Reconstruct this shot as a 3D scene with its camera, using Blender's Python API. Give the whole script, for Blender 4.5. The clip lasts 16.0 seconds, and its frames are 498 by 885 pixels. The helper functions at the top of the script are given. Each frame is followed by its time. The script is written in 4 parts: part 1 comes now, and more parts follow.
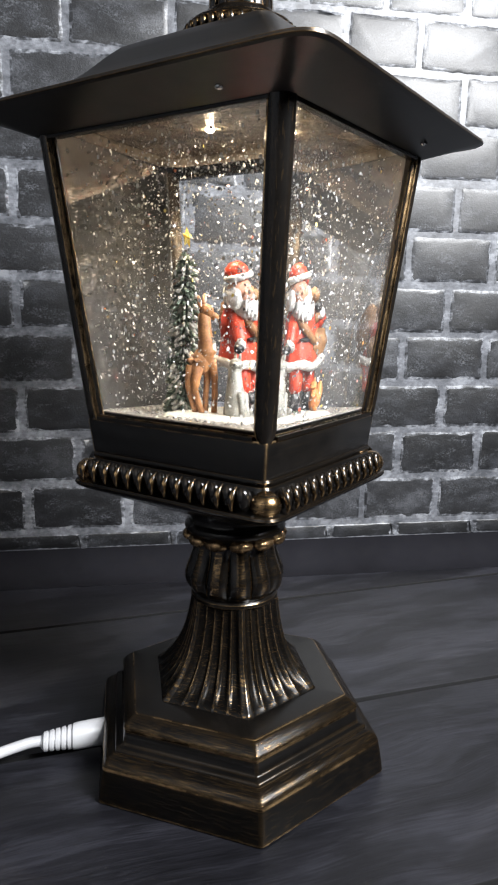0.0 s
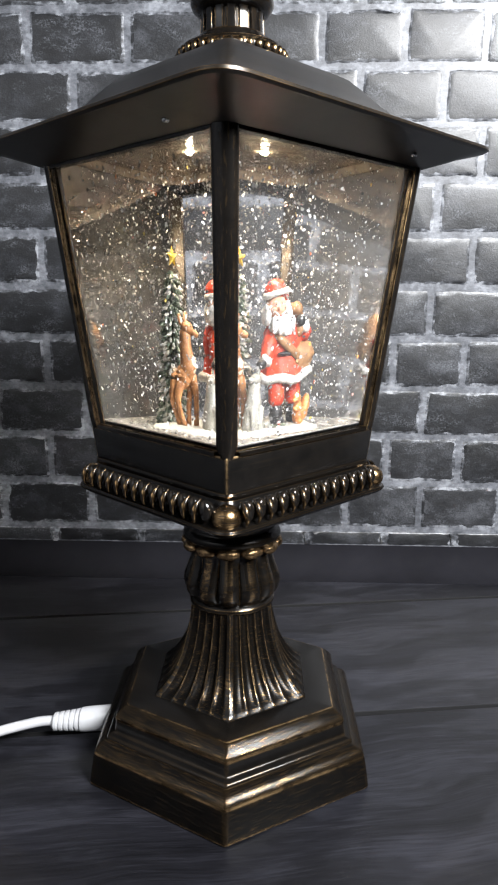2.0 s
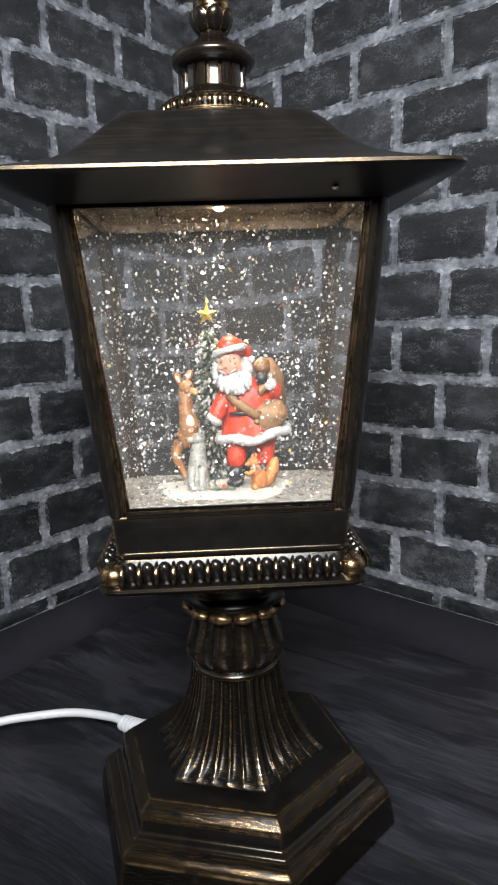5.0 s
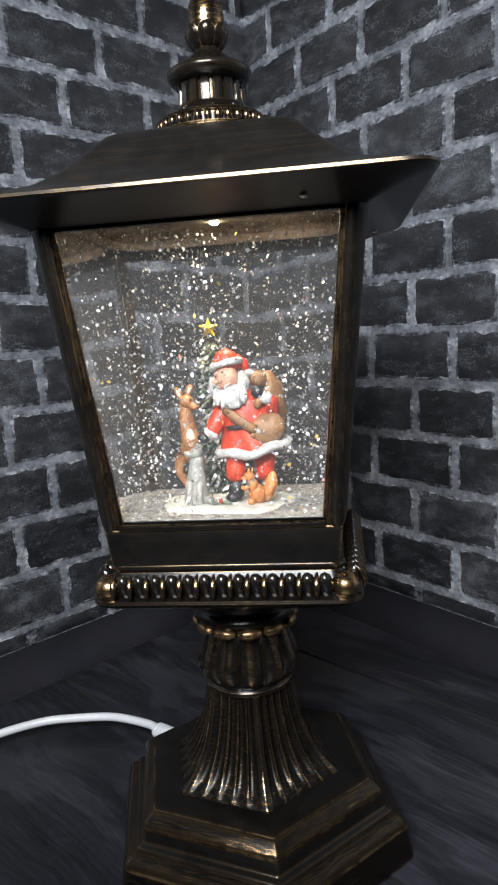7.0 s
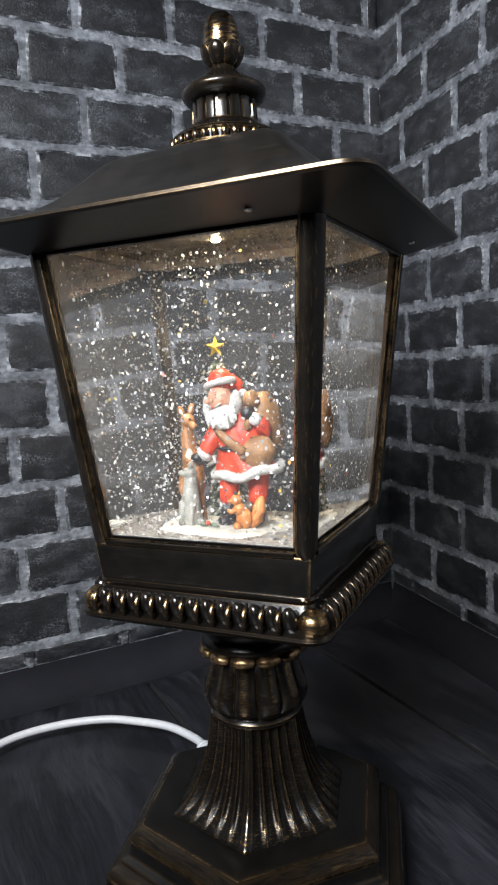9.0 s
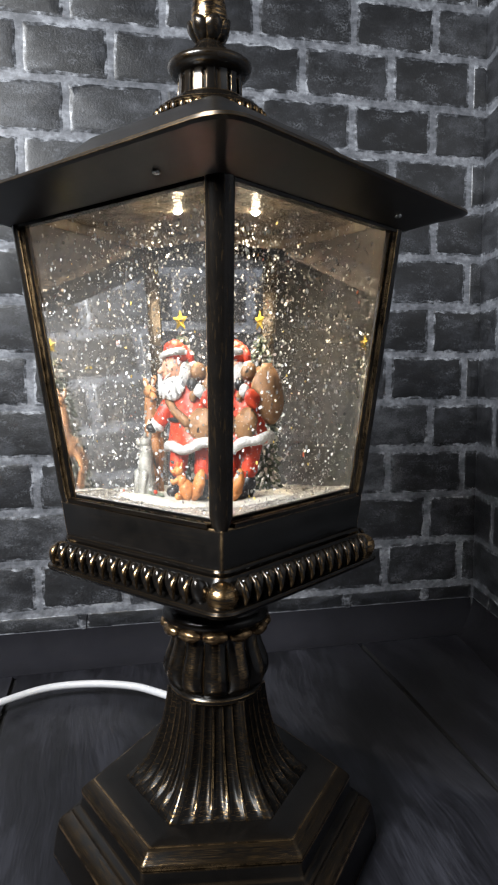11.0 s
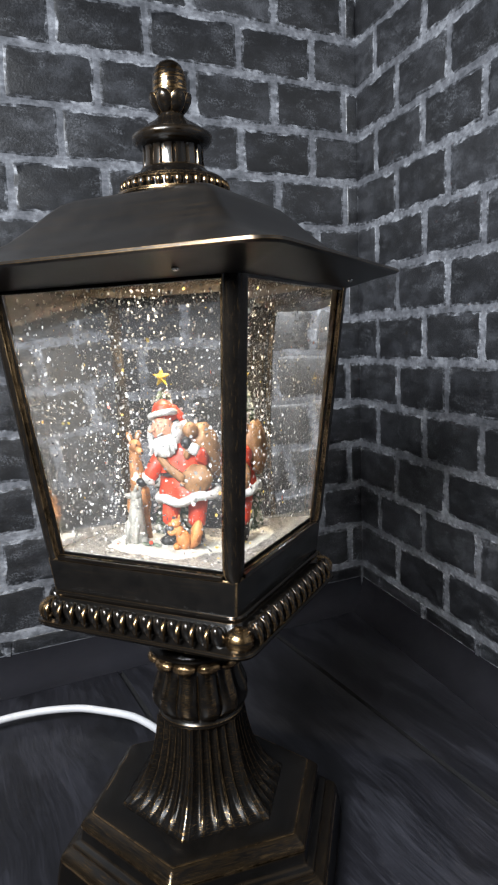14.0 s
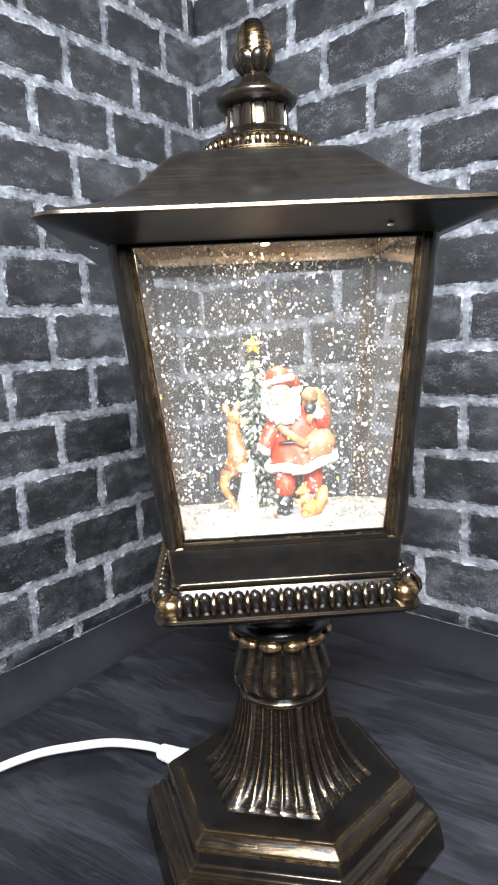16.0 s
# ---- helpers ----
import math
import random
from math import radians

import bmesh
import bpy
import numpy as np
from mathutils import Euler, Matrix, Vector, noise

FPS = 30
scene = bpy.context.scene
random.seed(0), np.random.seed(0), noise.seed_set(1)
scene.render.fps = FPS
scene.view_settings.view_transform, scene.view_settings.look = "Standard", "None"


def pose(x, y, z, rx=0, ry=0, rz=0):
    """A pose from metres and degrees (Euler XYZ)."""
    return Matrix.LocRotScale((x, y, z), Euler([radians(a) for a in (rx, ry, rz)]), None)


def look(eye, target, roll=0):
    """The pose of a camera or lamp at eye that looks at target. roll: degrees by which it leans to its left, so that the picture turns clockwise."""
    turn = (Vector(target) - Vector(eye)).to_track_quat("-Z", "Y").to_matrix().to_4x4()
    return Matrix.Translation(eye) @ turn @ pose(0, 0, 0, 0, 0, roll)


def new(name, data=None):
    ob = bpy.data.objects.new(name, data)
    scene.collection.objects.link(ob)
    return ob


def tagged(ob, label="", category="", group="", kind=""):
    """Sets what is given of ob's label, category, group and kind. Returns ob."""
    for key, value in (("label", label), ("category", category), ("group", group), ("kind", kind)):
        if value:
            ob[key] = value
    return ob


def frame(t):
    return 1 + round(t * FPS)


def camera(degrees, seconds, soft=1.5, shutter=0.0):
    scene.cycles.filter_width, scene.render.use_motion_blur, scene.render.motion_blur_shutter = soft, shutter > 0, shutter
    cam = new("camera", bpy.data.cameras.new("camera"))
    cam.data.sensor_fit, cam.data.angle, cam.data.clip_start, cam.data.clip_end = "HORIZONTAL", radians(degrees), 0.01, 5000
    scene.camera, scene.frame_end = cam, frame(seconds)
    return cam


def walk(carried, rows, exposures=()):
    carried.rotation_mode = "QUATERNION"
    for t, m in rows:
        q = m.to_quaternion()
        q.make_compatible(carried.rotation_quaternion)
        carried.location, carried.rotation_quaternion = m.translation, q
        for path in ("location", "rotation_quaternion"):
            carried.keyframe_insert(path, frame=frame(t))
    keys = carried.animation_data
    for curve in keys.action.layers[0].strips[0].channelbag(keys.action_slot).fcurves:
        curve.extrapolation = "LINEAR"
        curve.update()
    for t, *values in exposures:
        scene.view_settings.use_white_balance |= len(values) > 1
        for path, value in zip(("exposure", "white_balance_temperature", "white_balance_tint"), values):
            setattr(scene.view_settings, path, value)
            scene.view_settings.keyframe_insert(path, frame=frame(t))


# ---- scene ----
cam = camera(39.66, 16.0, soft=2.2)
# seconds, eye, target, roll
PATH = [
    (0, (-0.04122, -0.23801, 0.16405), (0.01453, 0.05107, 0.10638), 0.874),
    (0.5, (-0.05029, -0.23509, 0.16393), (0.01115, 0.05327, 0.10848), 0.654),
    (1, (-0.04938, -0.23317, 0.16387), (0.01209, 0.05487, 0.10684), 0.626),
    (1.5, (-0.03122, -0.24268, 0.16756), (0.01086, 0.04961, 0.11466), 0.358),
    (2, (0.00763, -0.24717, 0.17235), (0.00595, 0.04645, 0.11084), 0.337),
    (2.5, (0.03594, -0.24459, 0.17780), (-0.00917, 0.04493, 0.11345), -0.383),
    (3, (0.05328, -0.23589, 0.17676), (-0.01587, 0.04846, 0.11072), -1.006),
    (3.5, (0.08056, -0.22039, 0.18175), (-0.01628, 0.05604, 0.11687), -1.654),
    (4, (0.10716, -0.20375, 0.18569), (-0.02254, 0.05843, 0.11907), -0.860),
    (4.5, (0.13649, -0.18560, 0.18075), (-0.02473, 0.05934, 0.11738), -1.571),
    (5, (0.16671, -0.16915, 0.18399), (-0.03391, 0.04752, 0.13104), -1.866),
    (5.2, (0.17117, -0.16260, 0.18424), (-0.04211, 0.04113, 0.12941), -2.389),
    (7.5, (0.19719, -0.13078, 0.18424), (-0.04672, 0.03721, 0.13641), -3.211),
    (8, (0.20606, -0.11531, 0.18278), (-0.05316, 0.02772, 0.13437), -2.933),
    (8.5, (0.21513, -0.09209, 0.18309), (-0.05846, 0.02371, 0.14133), -3.561),
    (8.7, (0.21639, -0.08462, 0.18241), (-0.06010, 0.02501, 0.14325), -3.460),
    (10.8, (0.23030, -0.01769, 0.16962), (-0.06689, 0.01224, 0.14164), -0.077),
    (11, (0.23166, -0.00817, 0.16833), (-0.06570, 0.01760, 0.13812), -0.329),
    (11.5, (0.23059, 0.01123, 0.16371), (-0.06739, 0.02083, 0.13025), 0.267),
    (12, (0.23136, 0.02702, 0.16272), (-0.06675, 0.02120, 0.12959), 0.534),
    (12.5, (0.23630, 0.04117, 0.16346), (-0.06148, 0.02292, 0.13195), 1.453),
    (13, (0.23709, 0.04443, 0.16322), (-0.06031, 0.02054, 0.13189), 1.487),
    (13.5, (0.25206, -0.00388, 0.18222), (-0.04506, 0.01417, 0.14487), 0.822),
    (14, (0.23831, -0.05904, 0.19865), (-0.04198, 0.03761, 0.15291), -2.176),
    (14.5, (0.20862, -0.10631, 0.20266), (-0.05232, 0.03283, 0.15216), -2.654),
    (15, (0.17760, -0.13547, 0.19219), (-0.06137, 0.03810, 0.13957), -3.378),
    (15.5, (0.15644, -0.16112, 0.18437), (-0.05646, 0.04433, 0.13479), -3.249),
    (16, (0.15467, -0.18308, 0.18891), (-0.04409, 0.03698, 0.14346), -2.834),
]
# seconds, stops
EXPOSURES = [
    (0.0, 0.35, 6650, 9),
    (2.0, 0.48, 6650, 9),
    (3.5, 0.45, 6600, 8),
    (4.0, 0.2, 6600, 8),
    (5.0, -0.05, 6600, 8),
    (7.5, -0.2, 6400, 8),
    (8.5, -0.15, 6450, 8),
    (11.0, 0.1, 6600, 8),
    (13.0, 0.15, 6500, 8),
    (14.0, 0.15, 6450, 8),
    (14.5, 0.9, 6400, 8),
    (15.0, 1.1, 6450, 8),
    (16.0, 1.15, 6450, 8),
]
walk(cam, [(t, look(eye, target, roll)) for t, eye, target, roll in PATH], EXPOSURES)

# ---- light and plan in numbers ----
LAMP_EYE = (0.34, -0.37, 0.50)
LAMP_WIDE = 0.28
LAMP_HIGH = 0.20
LAMP_WATTS = 9.2
LED_WATTS = 0.063
LED_GLOW = 520.0
BRICK_ROUGH = 0.45
WALL_VEIL = 0.39
WALL_COAT = 1.55
FLAKES = 11500
PHI_A, DIST_A, PHI_B, DIST_B = -1.471, 0.1740, 7.278, 0.1795  # degrees off square, metres from the lantern's axis
CORNER_A, CORNER_B = -0.2084, 0.2036

# the room's light: one lamp behind the viewer, and the lantern's own diode
key_data = bpy.data.lights.new("key_lamp", "AREA")
key_data.shape, key_data.size, key_data.size_y = "RECTANGLE", LAMP_WIDE, LAMP_HIGH
key_data.energy, key_data.color = LAMP_WATTS, (0.94, 0.96, 1.0)
new("key_lamp", key_data).matrix_world = look(LAMP_EYE, (0.0, 0.0, 0.17))
led_data = bpy.data.lights.new("diode_lamp", "AREA")
led_data.shape, led_data.size, led_data.energy, led_data.color = "DISK", 0.003, LED_WATTS, (1.0, 0.82, 0.58)
led_data.spread = radians(150)
led_lamp = new("diode_lamp", led_data)
led_lamp.matrix_world = pose(-0.0010, 0.0010, 0.2187)

world = bpy.data.worlds.new("room_air")
world.use_nodes = True
world.node_tree.nodes["Background"].inputs["Color"].default_value = (0.75, 0.85, 1.0, 1)
world.node_tree.nodes["Background"].inputs["Strength"].default_value = 0.01
scene.world = world


# ---- materials ----
class Nodes:
    """A small builder for node materials."""

    def __init__(self, name, laid=False):
        self.mat = bpy.data.materials.new(name)
        self.mat.use_nodes = True
        self.tree = self.mat.node_tree
        self.bsdf = self.tree.nodes["Principled BSDF"]
        self.coord = self.node("ShaderNodeNewGeometry").outputs["Position"] if laid else self.node("ShaderNodeTexCoord").outputs["Object"]

    def node(self, kind, **values):
        n = self.tree.nodes.new(kind)
        for key, value in values.items():
            if key in n.inputs:
                n.inputs[key].default_value = value
        return n

    def link(self, a, b):
        self.tree.links.new(a, b)

    def noise(self, scale, stretch=(1, 1, 1), detail=4.0, rough=0.6, turn=(0, 0, 0)):
        m = self.node("ShaderNodeMapping")
        m.inputs["Scale"].default_value = stretch
        m.inputs["Rotation"].default_value = turn
        self.link(self.coord, m.inputs["Vector"])
        n = self.node("ShaderNodeTexNoise", Scale=scale, Detail=detail, Roughness=rough)
        self.link(m.outputs["Vector"], n.inputs["Vector"])
        return n.outputs["Fac"]

    def ramp(self, fac, *stops):
        r = self.node("ShaderNodeValToRGB")
        band = r.color_ramp
        while len(band.elements) < len(stops):
            band.elements.new(0.5)
        for e, (place, colour) in zip(band.elements, stops):
            e.position = place
            e.color = (*colour, 1) if len(colour) == 3 else (colour[0],) * 3 + (1,)
        self.link(fac, r.inputs["Fac"])
        return r.outputs["Color"]

    def mix(self, fac, a, b, kind="MIX"):
        m = self.node("ShaderNodeMix")
        m.data_type, m.blend_type = "RGBA", kind
        for socket, value in ((m.inputs["Factor"], fac), (m.inputs[6], a), (m.inputs[7], b)):
            if isinstance(value, bpy.types.NodeSocket):
                self.link(value, socket)
            elif isinstance(value, (int, float)):
                socket.default_value = value
            else:
                socket.default_value = (*value, 1)
        return m.outputs[2]

    def math(self, op, a, b=0.0, clamp=False):
        m = self.node("ShaderNodeMath")
        m.operation, m.use_clamp = op, clamp
        for socket, value in zip(m.inputs, (a, b)):
            if isinstance(value, bpy.types.NodeSocket):
                self.link(value, socket)
            else:
                socket.default_value = value
        return m.outputs[0]

    def set(self, **values):
        for key, value in values.items():
            socket = self.bsdf.inputs[key.replace("_", " ")]
            if isinstance(value, bpy.types.NodeSocket):
                self.link(value, socket)
            else:
                socket.default_value = value
        return self

    def bump(self, height, strength=0.3, distance=0.001):
        b = self.node("ShaderNodeBump", Strength=strength, Distance=distance)
        self.link(height, b.inputs["Height"])
        self.link(b.outputs["Normal"], self.bsdf.inputs["Normal"])


def plain(name, low, high, scale, rough=0.5, metal=0.0, bump=0.2, fine=6.0, depth=0.0004):
    """Two shades mixed by noise at two scales, with fine relief."""
    n = Nodes(name)
    broad, grain = n.noise(scale), n.noise(scale * fine)
    both = n.math("ADD", n.math("MULTIPLY", broad, 0.65), n.math("MULTIPLY", grain, 0.35))
    n.set(Base_Color=n.ramp(both, (0.36, low), (0.66, high)), Metallic=metal,
          Roughness=n.ramp(grain, (0.3, (rough * 0.85,)), (0.7, (min(1, rough * 1.15),))))
    n.bump(grain, bump, depth)
    return n.mat


def bronze(name, rub, streak=(60, 60, 900), edge=0.0010, rough=0.30, gloss=0.5, cover=0.0, dark=1.0, wear=1.0, near=0.0, hatch=0.05):
    """Black-brown lacquer with gold dry-brushed on the raised edges; rub: how much gold lies on the flats."""
    n = Nodes(name)
    bevel = n.node("ShaderNodeBevel", Radius=edge)
    bevel.samples = 6
    geo = n.node("ShaderNodeNewGeometry")
    dot = n.node("ShaderNodeVectorMath")
    dot.operation = "DOT_PRODUCT"
    n.link(bevel.outputs["Normal"], dot.inputs[0])
    n.link(geo.outputs["Normal"], dot.inputs[1])
    worn = n.math("MULTIPLY", n.math("SUBTRACT", 1.0, dot.outputs["Value"]), 11.0, True)
    brush, patch, fine = n.noise(1.0, streak, 2.0), n.noise(130.0), n.noise(420.0)
    mask = n.math("MULTIPLY", n.math("MULTIPLY", worn, n.ramp(n.noise(75.0, (1, 1, 1), 3.0, 0.65), (0.34, (0.25,)), (0.54, (1.0,)))), n.ramp(n.math("ADD", n.math("MULTIPLY", brush, 0.5), n.math("MULTIPLY", fine, 0.5)), (0.36, (0.2 * wear,)), (0.52, (wear,))))
    flat = n.math("MULTIPLY", n.ramp(brush, (0.54 - cover, (0.0,)), (0.61 - cover, (1.0,))), n.ramp(n.math("ADD", n.math("MULTIPLY", patch, 0.6), n.math("MULTIPLY", fine, 0.4)), (0.38, (rub * 0.35,)), (0.58, (rub,))))
    if near:
        wide = n.node("ShaderNodeBevel", Radius=near)
        wide.samples = 6
        apart = n.node("ShaderNodeVectorMath")
        apart.operation = "DOT_PRODUCT"
        n.link(wide.outputs["Normal"], apart.inputs[0])
        n.link(geo.outputs["Normal"], apart.inputs[1])
        close = n.math("MULTIPLY", n.math("SUBTRACT", 1.0, apart.outputs["Value"]), 16.0, True)
        flat = n.math("MULTIPLY", flat, n.math("ADD", n.math("MULTIPLY", close, 0.9), 0.1))
    gold = n.math("MAXIMUM", mask, flat, True)
    tint = n.mix(mask, (0.66, 0.42, 0.20), (0.92, 0.62, 0.32))
    n.set(Base_Color=n.mix(gold, n.ramp(patch, (0.3, (0.0040 * dark, 0.0037 * dark, 0.0035 * dark)), (0.7, (0.0080 * dark, 0.0070 * dark, 0.0062 * dark))), tint),
          Metallic=n.math("MULTIPLY", gold, 9.0, True), Roughness=n.mix(mask, n.mix(gold, (rough,) * 3, (0.24,) * 3), (0.36,) * 3), Specular_IOR_Level=gloss)
    n.bump(brush, hatch, 0.0003)
    return n.mat


M_BRONZE = bronze("bronze_lacquer", 0.0, rough=0.20, gloss=0.35, dark=0.7, wear=0.7)
M_RUBBED = bronze("bronze_rubbed", 0.85, (260, 260, 1900), 0.0008, 0.18, cover=0.07)
M_BRUSHED = bronze("bronze_brushed", 0.8, (150, 150, 8000), 0.0017, 0.20, 0.3, 0.01, 0.5, near=0.005, hatch=0.22)
M_FOOT = bronze("bronze_foot", 0.45, (150, 150, 8000), 0.0014, 0.22, 0.22, -0.045, 0.4, near=0.006, hatch=0.12)
M_TRAY = bronze("bronze_tray", 0.006, (60, 60, 1400), 0.0006, 0.20, 0.45, dark=0.7, wear=0.3)
M_POST = bronze("bronze_post", 0.05, (1500, 1500, 20), 0.0009, 0.24, 0.45, -0.05, wear=0.95)
M_ROOF = bronze("bronze_roof", 0.03, (30, 30, 3600), 0.0008, 0.30, 0.9, -0.03, 1.6, wear=0.4)
# soffit lacquer lightened to stand in for diode light leaking under the eaves
M_SOFFIT = bronze("bronze_soffit_lit", 0.0, (60, 60, 1400), 0.0006, 0.30, 0.35, dark=2.6)
M_PANEL = bronze("bronze_panel", 0.002, (60, 60, 1400), 0.0006, 0.26, 0.35, wear=0.10)
M_HATCH = bronze("bronze_hatch", 0.9, (420, 420, 6500), 0.0006, 0.17, 0.5, 0.04)
M_GOLD = plain("gold_paint", (0.05, 0.032, 0.016), (0.64, 0.41, 0.21), 420, 0.24, 0.9, 0.25)
# base kept pale: the diode's glow on lid and rib is put into it
M_INNER = plain("bronze_inside_lit", (0.15, 0.118, 0.085), (0.76, 0.63, 0.48), 55, 0.18, 0.6, 0.6, 3.0, 0.0020)


def brick_material():
    """Charcoal brick: smooth dark patches, gritty relief, pale scuffs dragged over it."""
    n = Nodes("brick_face", True)
    rnd = n.node("ShaderNodeObjectInfo").outputs["Random"]
    broad, blotch = n.noise(34, (1, 1, 1.8), 3.0, 0.5), n.noise(95, (1, 1, 1.5), 4.0, 0.6)
    grit, pits = n.noise(900, (1, 1, 1.3), 3.0, 0.6), n.noise(2200, (1, 1, 1), 2.0, 0.5)
    tone = n.math("ADD", n.math("MULTIPLY", broad, 0.40), n.math("ADD", n.math("MULTIPLY", blotch, 0.35), n.math("MULTIPLY", grit, 0.25)))
    base = n.ramp(tone, (0.40, (0.0055, 0.0059, 0.0072)), (0.50, (0.0145, 0.0154, 0.0182)), (0.62, (0.050, 0.053, 0.061)))
    shade = n.mix(1.0, base, n.ramp(rnd, (0.0, (0.55, 0.56, 0.59)), (0.7, (1.1, 1.1, 1.1)), (1.0, (1.9, 1.89, 1.86))), "MULTIPLY")
    scuff = n.math("MULTIPLY", n.ramp(n.noise(60, (1, 1, 2.4), 5.0, 0.7), (0.52, (0.0,)), (0.66, (1.0,))), n.ramp(grit, (0.44, (0.0,)), (0.62, (0.75,))))
    n.set(Base_Color=n.mix(scuff, shade, (0.13, 0.138, 0.155)), Roughness=n.ramp(grit, (0.3, (BRICK_ROUGH - 0.06,)), (0.7, (BRICK_ROUGH + 0.10,))), Specular_IOR_Level=0.3, Coat_Weight=0.8, Coat_Roughness=WALL_VEIL, Coat_IOR=WALL_COAT)
    n.bump(n.math("ADD", n.math("MULTIPLY", blotch, 1.2), n.math("ADD", grit, n.math("MULTIPLY", pits, 0.4))), 0.5, 0.0007)
    return n.mat


def mortar_material(name, low, middle, high, edge0, edge1):
    """Pale brushed mortar, streaked and gritty."""
    n = Nodes(name, True)
    broad, grain, grit = n.noise(75, (1, 1, 1.4), 2.0, 0.5), n.noise(330, (1, 1, 1.5), 3.0, 0.55), n.noise(1300, (1, 1, 1), 2.0, 0.5)
    tone = n.math("ADD", n.math("MULTIPLY", broad, 0.50), n.math("ADD", n.math("MULTIPLY", grain, 0.40), n.math("MULTIPLY", grit, 0.10)))
    n.set(Base_Color=n.ramp(tone, (edge0, low), ((edge0 + edge1) / 2, middle), (edge1, high)), Roughness=BRICK_ROUGH + 0.05, Specular_IOR_Level=0.3, Coat_Weight=0.7, Coat_Roughness=WALL_VEIL, Coat_IOR=WALL_COAT)
    n.bump(n.math("ADD", grain, n.math("MULTIPLY", grit, 0.4)), 0.3, 0.0006)
    return n.mat


M_BRICK = brick_material()
M_MORTAR = mortar_material("mortar", (0.075, 0.080, 0.092), (0.155, 0.163, 0.184), (0.29, 0.305, 0.336), 0.38, 0.64)
M_SMEAR = mortar_material("mortar_smear", (0.014, 0.015, 0.018), (0.10, 0.106, 0.120), (0.34, 0.355, 0.39), 0.42, 0.60)


def plank_material():
    n = Nodes("dark_plank")
    rnd = n.node("ShaderNodeObjectInfo").outputs["Random"]
    warp = n.node("ShaderNodeTexNoise", Scale=9.0, Detail=2.0)
    n.link(n.coord, warp.inputs["Vector"])
    bend = n.node("ShaderNodeVectorMath")
    bend.operation = "SCALE"
    bend.inputs["Scale"].default_value = 0.03
    n.link(warp.outputs["Color"], bend.inputs[0])
    add = n.node("ShaderNodeVectorMath")
    add.operation = "ADD"
    n.link(n.coord, add.inputs[0])
    n.link(bend.outputs[0], add.inputs[1])
    n.coord = add.outputs[0]
    broad, grain, fine = n.noise(11, (0.7, 3.0, 1)), n.noise(30, (0.45, 6, 1), 7.0, 0.7), n.noise(150, (0.35, 9, 1), 4.0, 0.65)
    tone = n.math("ADD", n.math("MULTIPLY", broad, 0.32), n.math("ADD", n.math("MULTIPLY", grain, 0.33), n.math("MULTIPLY", fine, 0.35)))
    base = n.ramp(tone, (0.40, (0.0052, 0.0052, 0.0068)), (0.51, (0.0130, 0.0130, 0.0168)), (0.62, (0.034, 0.034, 0.043)))
    scratch = n.ramp(n.noise(60, (0.25, 14, 1), 3.0, 0.7), (0.68, (0.0,)), (0.76, (0.25,)))
    base = n.mix(scratch, base, (0.06, 0.063, 0.072))
    scumble = n.math("MULTIPLY", n.ramp(n.noise(26, (0.6, 1.7, 1), 6.0, 0.62), (0.50, (0.0,)), (0.56, (1.0,))), n.ramp(fine, (0.35, (0.20,)), (0.60, (0.50,))))
    base = n.mix(scumble, base, (0.036, 0.037, 0.046))
    gloom = n.ramp(n.noise(15, (0.7, 2.2, 1), 4.0, 0.6, (0, 0, 0.4)), (0.55, (0.0,)), (0.63, (0.7,)))
    base = n.mix(gloom, base, (0.0050, 0.0050, 0.0064))
    n.set(Base_Color=n.mix(1.0, base, n.ramp(rnd, (0, (0.75, 0.75, 0.78)), (1, (1.2, 1.2, 1.2))), "MULTIPLY"),
          Roughness=n.ramp(grain, (0.3, (0.36,)), (0.7, (0.5,))), Specular_IOR_Level=0.25, Coat_Weight=0.45, Coat_Roughness=0.40, Coat_IOR=1.5)
    n.bump(n.math("ADD", grain, fine), 0.22, 0.0005)
    return n.mat


M_PLANK = plank_material()
M_ROOM = plain("room_paint", (0.035, 0.035, 0.036), (0.050, 0.050, 0.051), 3, 0.8, 0, 0.1)
M_CEILING = plain("ceiling_paint", (0.16, 0.16, 0.16), (0.20, 0.20, 0.20), 3, 0.8, 0, 0.1)
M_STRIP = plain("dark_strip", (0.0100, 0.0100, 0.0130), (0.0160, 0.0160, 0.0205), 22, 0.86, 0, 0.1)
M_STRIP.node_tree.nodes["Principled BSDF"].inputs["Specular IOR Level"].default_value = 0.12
M_TABLE = plain("table_board", (0.006, 0.006, 0.007), (0.010, 0.010, 0.011), 8, 0.8, 0, 0.1)
M_CORD = plain("white_plastic", (0.50, 0.51, 0.53), (0.60, 0.60, 0.62), 60, 0.38, 0, 0.05)
M_STEEL = plain("bright_steel", (0.5, 0.5, 0.5), (0.7, 0.7, 0.68), 300, 0.25, 1.0, 0.05)
M_RED = plain("red_resin", (0.34, 0.022, 0.008), (0.62, 0.062, 0.020), 260, 0.42, 0, 0.4)
M_WHITE = plain("white_resin", (0.34, 0.33, 0.31), (0.66, 0.65, 0.63), 420, 0.55, 0, 0.7, 4.0, 0.0006)
M_SKIN = plain("flesh_resin", (0.46, 0.21, 0.13), (0.60, 0.33, 0.22), 320, 0.5, 0, 0.2)
M_BLACK = plain("black_resin", (0.008, 0.008, 0.009), (0.03, 0.028, 0.028), 300, 0.35, 0, 0.3)
M_SACK = plain("brown_resin", (0.16, 0.075, 0.028), (0.30, 0.155, 0.065), 280, 0.55, 0, 0.5)
